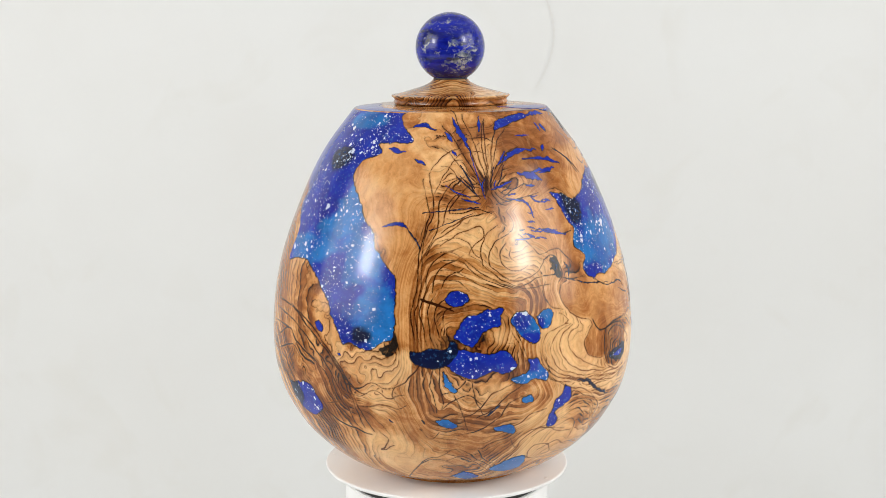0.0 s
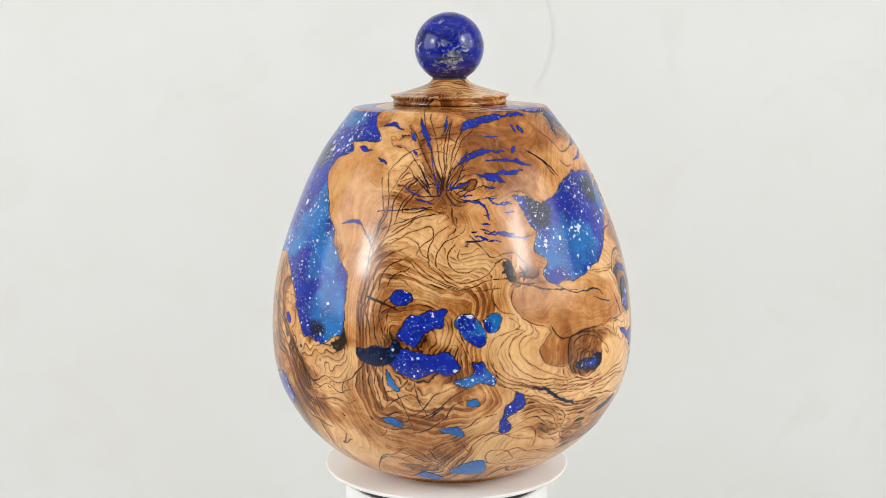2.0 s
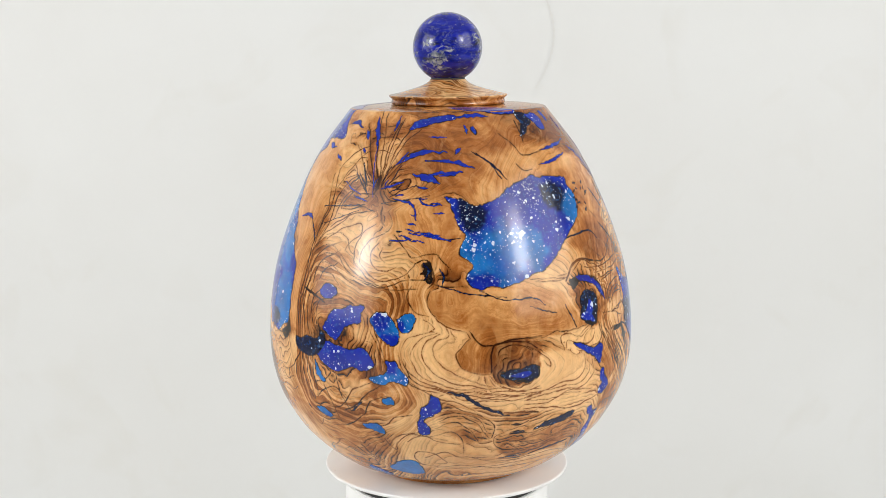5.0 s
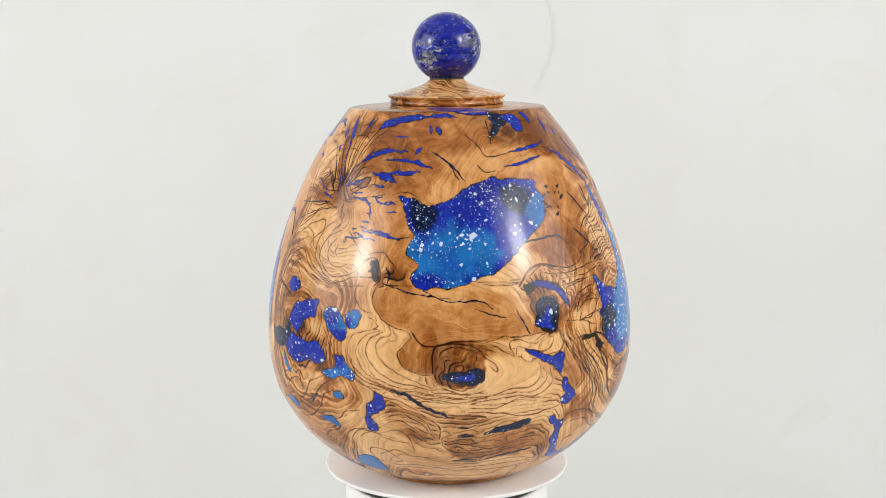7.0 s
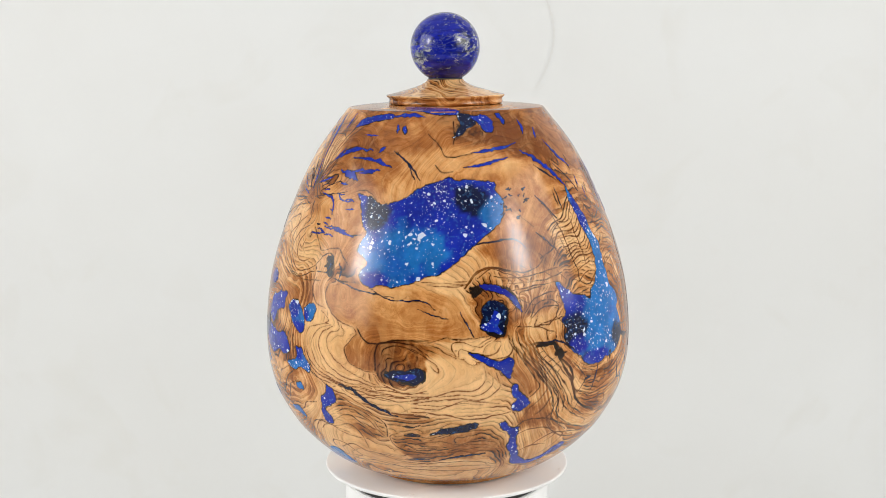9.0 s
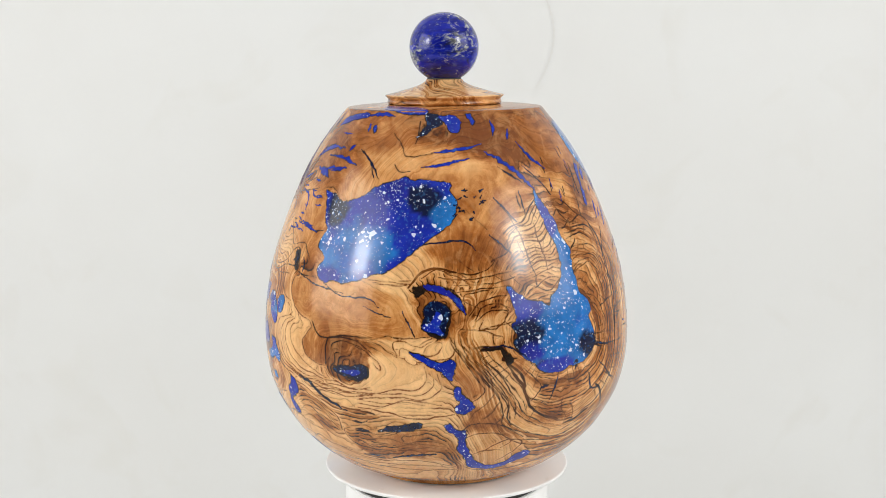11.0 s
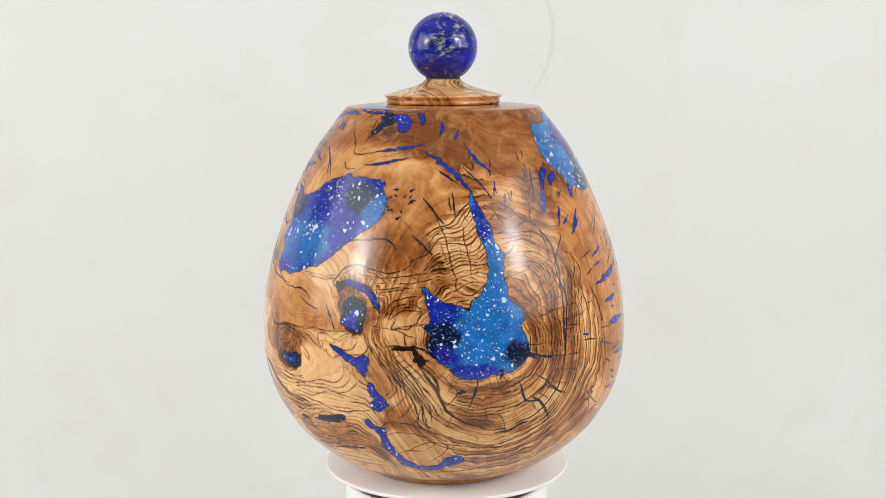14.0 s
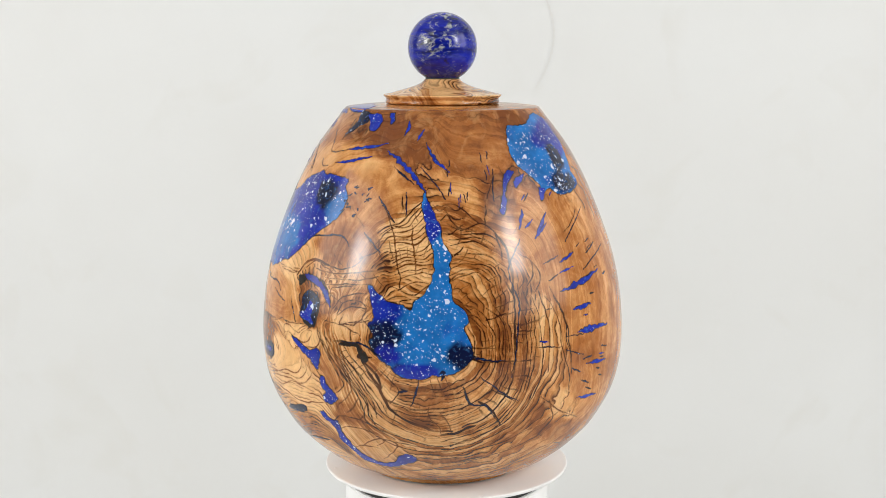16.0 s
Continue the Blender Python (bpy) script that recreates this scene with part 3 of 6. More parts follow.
def pool(tone, line, soft, outline):
    """A stretch of wood with a lightness and a line strength of its own."""
    soft = soft if soft < 1.4 else 1.5 * soft
    loop = [tuple(q) for q in smooth_curve(outline + outline[:3], 4)[4:-8]]
    pick, far, a, b, mid = distance_to(loop + loop[:1], 3 * soft, 0.9)
    inside = np.zeros(a.shape, bool)
    for (t0, s0), (t1, s1) in zip(loop, loop[1:] + loop[:1]):
        if s0 != s1:
            cross = (b - s0) / (s1 - s0)
            inside ^= ((s0 > b) != (s1 > b)) & (a < t0 - mid + cross * (t1 - t0))
    whole = np.zeros_like(grid_t)
    whole[pick] = np.clip(0.5 + np.where(inside, far, -far) / (2 * soft), 0, 1)
    POOLS.append((0.08 + 0.86 * tone, line, whole))


def char(black, outline):
    """A ragged scrap of charred bark."""
    pool(0.0, 0.3, 0.8, outline)
    whole = POOLS.pop()[2]
    ragged = np.clip(whole * 1.3 + 0.5 * soft_noise(grid_p * 330, 2) - 0.15, 0, 1)
    np.maximum(grid_bark, black * ragged * (whole > 0), out=grid_bark)


def rough_loop(loop, wear):
    """A closed outline, rounded, then broken up along its edge. In mm."""
    pts = smooth_curve(loop + loop[:3], 6)[6:-12]
    pts = np.array(pts)
    out = []
    for a, b in zip(pts, np.roll(pts, -1, 0)):
        n = max(1, int(np.hypot(*(b - a)) / 0.7))
        out += [a + (b - a) * k / n for k in range(n)]
    out = np.array(out)
    tan = np.roll(out, -1, 0) - np.roll(out, 1, 0)
    nor = np.stack([tan[:, 1], -tan[:, 0]], -1) / (np.hypot(*tan.T)[:, None] + 1e-6)
    q = np.c_[out, np.full(len(out), len(INLAYS) * 3.7)]
    push = wear * (0.9 * soft_noise(q * 0.3, 2) + 0.8 * soft_noise(q * 0.9 + 7, 2))
    return out + nor * push[:, None]


def skin_patch(name, loop, wear, pigment, zones, label, char, chips=1.0):
    """A thin plate of resin let into the urn's skin, with its edge turned down into the wood."""
    mid_s = float(np.mean([q[1] for q in loop]))
    mm = np.pi / 180 * ring_at(mid_s)[0]
    out = rough_loop([(t * mm, s) for t, s in loop], wear)
    near_outline([(u / mm, v) for u, v in out], char)
    bm = bmesh.new()
    bm.faces.new([bm.verts.new((u, v, 0)) for u, v in out])
    lo, hi = out.min(0), out.max(0)
    for axis in (0, 1):
        for c in np.arange(lo[axis] + 1.1, hi[axis], 2.2):
            co, no = [0, 0, 0], [0, 0, 0]
            co[axis], no[axis] = c, 1
            bmesh.ops.bisect_plane(bm, geom=bm.verts[:] + bm.edges[:] + bm.faces[:], plane_co=co, plane_no=no)
    bmesh.ops.triangulate(bm, faces=[f for f in bm.faces if len(f.verts) > 4])
    if sum(f.normal.z for f in bm.faces) < 0:
        bmesh.ops.reverse_faces(bm, faces=bm.faces[:])
    rim = [e for e in bm.edges if len(e.link_faces) == 1]
    skirt = {v for v in bmesh.ops.extrude_edge_only(bm, edges=rim)["geom"] if isinstance(v, bmesh.types.BMVert)}
    bm.verts.index_update()
    flat = np.array([v.co[:2] for v in bm.verts])
    proud = 0.07 + 0.02 * (len(INLAYS) % 6)
    lift = np.array([-0.5 if v in skirt else proud for v in bm.verts])
    theta, s = flat[:, 0] / mm, flat[:, 1]
    place3 = on_urn(theta, s, lift)
    colour = np.tile(np.array((*pigment, chips)), (len(flat), 1))
    cloud = 0.6 * soft_noise(place3 * 75, 3)
    for zone, a, b, ra, rb in zones:
        d = np.hypot((theta - a) / ra, (s - b) / rb) * 0.9 + cloud
        w = np.clip((1.05 - d) / 0.22, 0, 1)[:, None]
        colour[:, :3] = colour[:, :3] * (1 - w) + np.array(zone) * w
    for e in rim:
        e.smooth = False
    for v, c in zip(bm.verts, place3):
        v.co = c
    ob = part(name, bm, RESIN, URN, label)
    att = ob.data.attributes.new("pigment", "FLOAT_COLOR", "POINT")
    att.data.foreach_set("color", colour.ravel())
    INLAYS.append(ob)
    return ob


def inlay(loop, pigment, zones=()):
    label = {AZURE: "light azure resin inlay", NAVY: "almost black navy resin inlay"}.get(pigment, "deep ultramarine resin inlay with white chips")
    skin_patch("resin_inlay", loop, 0.8, pigment, list(zones), label, 1.5, 1.0 if zones else 0.75 if pigment == ULTRAMARINE else 0.5)


def crack(line, width, pigment):
    """A tapering split in the wood, filled with resin. width: half of it, in mm."""
    mm = np.pi / 180 * ring_at(line[len(line) // 2][1])[0]
    pts = np.array(smooth_curve([(t * mm, s) for t, s in line], 8))
    tan = np.gradient(pts, axis=0)
    nor = np.stack([-tan[:, 1], tan[:, 0]], -1) / (np.hypot(*tan.T)[:, None] + 1e-6)
    k = np.linspace(0, 1, len(pts))
    q = np.c_[pts, np.full(len(pts), len(INLAYS) * 2.9)]
    half = width * (np.sin(np.pi * np.clip(k, 0.03, 0.97)) ** 0.95) * (1 + 0.8 * soft_noise(q * 0.7, 2))
    half = np.maximum(half * (0.7 if pigment == NAVY else 1.0), 0.10)
    mid = pts + nor * (width * 0.8 * soft_noise(q * 0.4 + 31, 2) + 0.45 * soft_noise(q * 0.9 + 5, 2))[:, None]
    loop = list(mid + nor * half[:, None]) + list((mid - nor * half[:, None])[::-1])
    skin_patch("crack_fill", [(u / mm, v) for u, v in loop], min(0.3, width * 0.3), pigment, [],
               "dark resin-filled crack" if pigment == NAVY else "blue resin-filled crack", 0.5 + 0.35 * width, 0.3)


inlay([(-96, 268.7), (-96, 277.3), (-96, 290.1), (-30.6, 278.6), (-27.4, 269.8), (-24.3, 263.2), (-17.3, 253.1), (-26.3, 251.9), (-34.6, 250.6), (-31.5, 244.6), (-38.3, 240.4), (-41.6, 234.8), (-41.5, 227.5), (-34.2, 211.4), (-31.4, 203.2), (-27.3, 195.3), (-24.6, 185.6), (-20.6, 176.2), (-17.7, 170), (-17.1, 152.4), (-17.5, 137.2), (-21.5, 132.1), (-25.4, 128.4), (-31.2, 131.8), (-33.6, 130.2), (-35.4, 137.7), (-37.8, 143.6), (-40, 153), (-47.7, 167.9), (-54, 174.8), (-59.9, 174.3), (-66.1, 171.8), (-67.5, 174.7), (-66.3, 191.3), (-73.4, 204.5), (-73.3, 215.8), (-88, 229.4), (-96, 247.5)], ULTRAMARINE,
      [(AZURE, -51, 266, 14, 6), (NAVY, -54, 238, 7, 8), (AZURE, -35, 215, 7, 10), (AZURE, -42, 196, 10, 18), (AZURE, -58, 182, 8, 10), (AZURE, -29, 175, 8, 15), (ULTRAMARINE, -39, 162, 4, 10), (AZURE, -24, 151, 7, 20), (NAVY, -28, 136, 4, 5), (VIOLET, -53, 208, 8, 8)])
inlay([(38.9, 217.7), (46.4, 214.9), (49.2, 211.7), (53.9, 212.9), (59.2, 216.5), (63.9, 222.3), (69.6, 225.7), (75.2, 228.7), (76.8, 226.6), (84.6, 226.2), (91.4, 224.6), (91.2, 220.1), (93.5, 215.1), (93.4, 209.7), (91.5, 200.8), (84.3, 191.5), (78.1, 182.2), (74.2, 176), (71.2, 172.3), (66.4, 169.8), (57.1, 164.2), (52.9, 165.2), (49.4, 163), (45.6, 169.7), (47.8, 177.6), (43.9, 184.7), (45.9, 194.8), (43.9, 199.6), (41.4, 212.1)], ULTRAMARINE,
      [(NAVY, 48, 206, 5, 11), (NAVY, 82, 216, 9, 9), (AZURE, 57, 183, 14, 16), (AZURE, 68, 186, 8, 12), (AZURE, 93, 207, 6, 14), (AZURE, 46, 187, 3, 10), (ULTRAMARINE, 51, 168, 4, 5), (ULTRAMARINE, 78, 193, 6, 11), (VIOLET, 72, 216, 5, 9)])
inlay([(124.2, 218.3), (125.3, 213.5), (127.9, 205), (130, 198.3), (130.1, 193.3), (131.5, 186.6), (133.1, 181.6), (132.6, 173.6), (133, 163.9), (133.5, 155.8), (136.9, 150.5), (137.6, 144), (136.6, 140.9), (138.2, 132.6), (139, 125.9), (138.1, 121.2), (133.7, 115.4), (127.8, 113.7), (124.5, 111.7), (120.5, 112), (117.3, 114.5), (115.7, 118.8), (112.5, 122), (109.3, 131.6), (110.5, 134.8), (108.8, 141.1), (110.4, 145.9), (108.4, 160.1), (108.8, 163.3), (114.2, 155.5), (118.2, 153.8), (121.5, 150.5), (122.4, 155.2), (125, 159.8), (127.3, 167.6), (128, 175.6), (127.4, 187), (125.9, 193.6), (124.8, 201.9), (123.6, 210.2)], AZURE,
      [(ULTRAMARINE, 112, 152, 6, 13), (ULTRAMARINE, 127, 202, 4, 13), (NAVY, 113, 131, 6, 13), (NAVY, 119, 117, 4, 4), (NAVY, 136, 124, 5, 7), (ULTRAMARINE, 123, 116, 8, 5), (VIOLET, 116, 124, 4, 6)])
inlay([(165.2, 261.4), (175.5, 261.1), (186.8, 268.2), (192.6, 268.6), (202.2, 262.6), (200.8, 249.9), (196.4, 236.3), (193.7, 227.1), (195.6, 221.1), (190.7, 216.4), (183, 214.1), (177.8, 214.9), (174.2, 219), (170.3, 215.6), (169.7, 221.3), (164.1, 230.9), (161.3, 236.5), (160.2, 244), (161.7, 253.5)], AZURE,
      [(ULTRAMARINE, 204, 252, 24, 16), (NAVY, 185, 221, 10, 7), (NAVY, 186, 237, 5, 8), (VIOLET, 196, 259, 11, 8)])
inlay([(-60.5, 96.6), (-53.2, 100), (-48, 100), (-46.1, 94.5), (-44.4, 87.5), (-48.4, 80.5), (-53.9, 78.9), (-58, 83.1), (-61, 89.5)], ULTRAMARINE,
      [(NAVY, -58, 91, 4, 9)])
inlay([(-2.2, 159.1), (-1, 162.3), (1.1, 163.3), (3.5, 162), (4.6, 158.8), (3.1, 155.6), (0.6, 155), (-1.2, 156.3)], ULTRAMARINE)
inlay([(0.2, 138.4), (2.1, 143.9), (3.8, 148.6), (7.1, 150.1), (9.6, 152.1), (14.4, 152.7), (13.6, 148), (13.6, 144.1), (9.8, 141.3), (7.8, 138.8), (6.6, 134.1), (5.3, 132.2), (3.2, 133.3), (1.6, 135.8)], ULTRAMARINE)
inlay([(-2, 122.9), (-1.1, 127.8), (0.9, 130.4), (6.1, 128.6), (10.9, 127.3), (15.1, 128.5), (18.1, 119.9), (16.7, 116.8), (14.2, 115.5), (10.9, 117.5), (8.4, 115.4), (5.2, 113.6), (2, 115.7), (-0.4, 119)], ULTRAMARINE)
inlay([(-11.9, 128.8), (-10, 128.4), (-5.9, 130.9), (-1.9, 131), (-0.3, 135.2), (1.6, 130), (-0.7, 122.9), (-5.2, 119.5), (-10, 121.8), (-11.6, 124)], NAVY)
inlay([(16.7, 146), (19, 149.9), (22, 149.5), (24.2, 145), (25.8, 138.1), (24.7, 131.8), (22, 133.3), (19.5, 137.6)], AZURE, [(ULTRAMARINE, 20, 146, 3, 6), (ULTRAMARINE, 23, 134, 3, 4)])
inlay([(25.5, 146.3), (27.2, 149.3), (30.1, 149.4), (29.8, 142.2), (28.3, 139.3), (25.9, 140.4)], AZURE, [(ULTRAMARINE, 26, 143, 2, 4)])
inlay([(21.9, 122.5), (24.6, 123), (26.1, 118.4), (28.4, 112.8), (27.5, 108.9), (23.8, 111.1), (20.2, 108.5), (16.7, 111.7), (21, 114.4), (22.3, 117.5)], AZURE, [(ULTRAMARINE, 23, 120, 3, 5)])
inlay([(-2.8, 118), (-1.7, 113.7), (0.9, 107), (-0.4, 106.3), (-2.3, 109.7)], AZURE)
inlay([(20.5, 99), (22.8, 101), (23.9, 97.1), (21.5, 96.2)], AZURE)
inlay([(-5.1, 87.3), (-2.2, 88.2), (0.8, 84.2), (-0.5, 81.8), (-3.9, 84.2)], AZURE)
inlay([(12.5, 81.3), (16, 82.8), (18.4, 81.5), (19.2, 75.6), (16.4, 77.1), (13.1, 79)], AZURE)
inlay([(14.3, 40), (20.8, 50), (27.3, 50.7), (28.9, 36.3), (22.1, 33)], AZURE)
inlay([(-0.2, 30.2), (3.8, 37.8), (11.2, 26.5), (6, 22.3)], AZURE)
inlay([(34.8, 103.3), (36.7, 101.7), (37.7, 95.9), (36.5, 91.9), (32.9, 89.3), (32.3, 85.5), (33.9, 81.8), (33.7, 76.7), (30.8, 77.8), (30.4, 83.8), (31.7, 89.7), (31.7, 94.9), (34.1, 98.2)], ULTRAMARINE)
inlay([(55.1, 114.1), (57.3, 116.3), (60.5, 116.5), (63.6, 118.2), (66, 116.6), (66.2, 112.3), (64.4, 109.3), (61.2, 110.5), (58, 111)], NAVY)
inlay([(57.2, 113.6), (60.4, 114.8), (64.4, 114.6), (62.8, 111.9), (59.6, 111.8)], ULTRAMARINE)
inlay([(83.8, 152.8), (85.7, 156.4), (88.8, 155.3), (90.9, 150.1), (89.6, 140.7), (89.2, 136.9), (86, 138.1), (82.6, 141.1), (83.6, 146.4)], NAVY)
inlay([(85.3, 144.6), (86.7, 150.2), (88.8, 147.9), (87.9, 142.6), (89.2, 137.5), (86, 138.7), (82.9, 141.1), (83.2, 143.6)], ULTRAMARINE)
inlay([(79.3, 127.4), (83.2, 125.6), (87.5, 121.6), (91.1, 123.2), (92.2, 120.6), (91.5, 113.5), (90.8, 111.6), (88.4, 116.5), (84.3, 120.5), (81.5, 123.9)], ULTRAMARINE)
inlay([(92.2, 107.2), (93.5, 106.9), (94.2, 103.2), (96.4, 99.1), (97.8, 95), (96, 91.9), (93.1, 90.9), (92.2, 94.8), (93.5, 98.1), (91.8, 102.1)], ULTRAMARINE)
inlay([(89.1, 82.8), (90.6, 83.9), (93.1, 78.8), (95.7, 78.6), (95.5, 70.6), (97.1, 61.9), (100.3, 50.8), (105.1, 44.3), (111.8, 46.6), (115, 54.1), (117.9, 57), (121.1, 53.7), (120.2, 49.3), (116.1, 45.1), (110.5, 40.3), (104.7, 40.4), (98.2, 44.2), (95.7, 56.8), (93.5, 62.5), (93.2, 72.4), (90.5, 78.1)], ULTRAMARINE)
inlay([(67.6, 76.4), (71.1, 80.1), (76.2, 82.1), (81.8, 84.3), (80.8, 80), (76.4, 77.8), (71.2, 76.6)], NAVY)
inlay([(76.4, 254.6), (80.9, 262.4), (80, 270.3), (87.1, 270.1), (88.5, 264.9), (85.3, 261.8), (80.8, 256.4)], NAVY)
inlay([(86.9, 268.9), (93.9, 269.9), (97.9, 265.7), (97, 258.9), (92.8, 257.9), (90.3, 263.3)], ULTRAMARINE)
inlay([(21.4, 260.5), (22.8, 265.6), (33, 269.3), (43.1, 270.9), (43.8, 267.8), (34.4, 265.4), (28, 263)], ULTRAMARINE)
inlay([(-44.9, 139.7), (-43.4, 140.8), (-41.5, 137.3), (-42.2, 135.1), (-44, 137.3)], ULTRAMARINE)
inlay([(51.5, 262), (52.9, 262.5), (54.2, 258.1), (53.3, 256.9)], ULTRAMARINE)
inlay([(156.6, 231.8), (159.3, 230.8), (157.1, 226.3), (153.9, 219.6), (153.3, 210.9), (151.7, 205), (151, 207.8), (152.9, 218), (153.9, 224.9)], ULTRAMARINE)
inlay([(160, 227.1), (163.7, 229.1), (161.3, 224), (158.6, 220.8), (158.1, 223.7)], ULTRAMARINE)
inlay([(169, 219.7), (171.8, 219), (169.8, 213.6), (168.2, 212.4)], ULTRAMARINE)
inlay([(49.9, 278.1), (40.3, 290), (72.1, 285.5), (80.4, 271.6), (66.7, 271.3)], ULTRAMARINE)
inlay([(101.3, 270.2), (103.7, 271.1), (104.8, 266), (103.5, 263.6)], ULTRAMARINE)
inlay([(83.1, 165.7), (87.1, 165.2), (91.6, 161.3), (94.5, 154.3), (95.3, 148.6), (92.2, 155.7), (88.7, 160.8), (84.2, 162.7)], VIOLET)
crack([(106.7, 244.3), (112, 239.3), (117.6, 231.5), (121.3, 225.5), (124.4, 218.3)], 1.26, ULTRAMARINE)
crack([(39.7, 104.9), (44.3, 102.5), (51.2, 94.1), (58.1, 88.6)], 1.26, NAVY)
crack([(70, 53.2), (77.9, 56.9), (85.9, 59.5)], 1.08, NAVY)
crack([(59.4, 75.8), (64.1, 75.5)], 0.90, NAVY)
crack([(57.7, 53), (66.3, 53.4)], 0.72, NAVY)
crack([(43.5, 269.3), (52.9, 270.3), (62.8, 269.3)], 1.08, ULTRAMARINE)
crack([(20.5, 238), (28.2, 244.8), (39.9, 245.2)], 1.26, ULTRAMARINE)
crack([(31.2, 239.8), (43.7, 238.5), (50.9, 234.5)], 1.08, ULTRAMARINE)
crack([(26.7, 231.3), (32.5, 228.7), (37.2, 225.5)], 1.80, ULTRAMARINE)
crack([(36.9, 230.1), (46, 232.5)], 0.90, ULTRAMARINE)
crack([(43.3, 243.9), (45.9, 247.8)], 0.90, ULTRAMARINE)
crack([(27.4, 196.2), (35.6, 193.7), (39, 192.4)], 0.72, ULTRAMARINE)
crack([(80.4, 234.4), (91.2, 237.1), (99.9, 240.5)], 0.90, ULTRAMARINE)
crack([(84.1, 243.7), (94.6, 245.7), (106.1, 249.5)], 0.90, ULTRAMARINE)
crack([(52.5, 244), (59.4, 235.1), (63.2, 226.8)], 0.54, NAVY)
crack([(49.5, 162.7), (56.4, 156.9), (66.3, 156.5), (69.8, 151.7)], 0.40, NAVY)
crack([(64.6, 152.4), (68.6, 149.2), (73.5, 146.8)], 0.36, NAVY)
crack([(44.1, 193), (39, 192.4), (35.6, 193.7)], 0.43, NAVY)
crack([(81.2, 188.2), (89.2, 190), (95.6, 190.5), (99.4, 185.3)], 0.54, NAVY)
crack([(76.9, 150.3), (79.2, 142.2), (80.8, 136.2)], 0.36, NAVY)
crack([(123.3, 250.3), (127.3, 239.5), (133, 231.3)], 0.90, ULTRAMARINE)
crack([(113.6, 266.1), (113.9, 261.3), (112.8, 255)], 0.72, ULTRAMARINE)
crack([(121.8, 259.3), (119, 251.9)], 0.54, ULTRAMARINE)
crack([(159.1, 207.3), (156.6, 195.9)], 0.72, ULTRAMARINE)
crack([(168.9, 204.1), (162.1, 190.4)], 0.90, ULTRAMARINE)
crack([(111, 234.3), (115.4, 229.1), (120, 223.8)], 0.45, NAVY)
crack([(122.2, 234.2), (128.1, 223.6), (131.7, 214.8)], 0.36, NAVY)
crack([(117.4, 218.8), (118.3, 205.4)], 0.36, NAVY)
crack([(107.2, 215.3), (111.4, 207.1), (114.3, 200.5)], 0.36, NAVY)
crack([(104.1, 193.7), (107.9, 187.3), (110.7, 182.5)], 0.36, NAVY)
crack([(150.6, 232.5), (149.4, 221.9), (148.9, 213.2)], 0.45, NAVY)
crack([(156.1, 189.9), (151, 174), (151.8, 162.3), (153.3, 153.7), (152.3, 137.5), (151.6, 124.4), (150.4, 111.4)], 0.54, NAVY)
crack([(168.2, 157.5), (175.9, 160.2), (188.5, 166)], 1.44, ULTRAMARINE)
crack([(172.8, 146.1), (180.8, 147.4)], 1.08, ULTRAMARINE)
crack([(173.8, 131.8), (180.6, 132.6), (190.1, 132.3)], 1.62, ULTRAMARINE)
crack([(178, 112.4), (189.4, 110.7)], 0.90, ULTRAMARINE)
crack([(175.3, 91.7), (186.3, 89.8)], 0.90, ULTRAMARINE)
crack([(169.7, 174.1), (176.9, 178.9)], 0.72, ULTRAMARINE)
crack([(168.9, 168.2), (175.4, 170.8)], 0.54, ULTRAMARINE)
crack([(157.4, 199.5), (159.2, 206.3)], 0.90, ULTRAMARINE)
crack([(161.9, 189.8), (168, 198)], 0.72, ULTRAMARINE)
crack([(189.7, 204.6), (179.9, 193.5), (174.4, 185.9)], 0.36, NAVY)
crack([(197.2, 179.7), (186.4, 172.8), (180, 167.6)], 0.45, NAVY)
crack([(164.4, 164.6), (168.1, 167.7)], 0.36, NAVY)
crack([(169, 131.3), (176.3, 130.4)], 0.36, NAVY)
crack([(168.9, 123.3), (176.2, 118.2)], 0.36, NAVY)
crack([(176.2, 115.5), (180.4, 116)], 0.54, NAVY)
crack([(163.3, 174.6), (169.6, 178.4)], 0.36, NAVY)
crack([(190.7, 182.2), (183.8, 176.9)], 0.36, NAVY)
crack([(171.4, 111.4), (175.2, 108.3)], 0.54, NAVY)
crack([(175.7, 102.8), (180.2, 99.6)], 0.54, NAVY)
crack([(138.3, 124.8), (141.2, 123), (146.2, 120.8)], 0.72, NAVY)
crack([(136.4, 106.8), (138.7, 96.2), (143.2, 95), (147.3, 83.6)], 0.72, NAVY)
crack([(141.3, 112.5), (148.1, 102), (152.8, 96.9)], 0.54, NAVY)
crack([(0.6, 269.2), (4.5, 258.5), (8.1, 246.1)], 1.08, ULTRAMARINE)
crack([(-2.8, 259.3), (0.4, 253)], 1.08, ULTRAMARINE)
crack([(14.8, 270.2), (13.5, 259.5)], 0.72, ULTRAMARINE)
crack([(3.7, 237.1), (8.5, 223)], 0.54, NAVY)
crack([(18.9, 236.6), (23.4, 245.2)], 0.72, ULTRAMARINE)
crack([(-28.2, 247.6), (-20.1, 245.3)], 1.26, ULTRAMARINE)
crack([(-15.2, 241.1), (-10.4, 237.7)], 0.90, ULTRAMARINE)
crack([(-18.8, 262.2), (-14, 264.3), (-7.3, 260.8)], 1.08, ULTRAMARINE)
crack([(-23.9, 199.7), (-18.4, 201.9), (-14.9, 199.1)], 0.90, ULTRAMARINE)
crack([(-14.9, 199.1), (-12.1, 193.3), (-10, 187.5)], 0.54, NAVY)
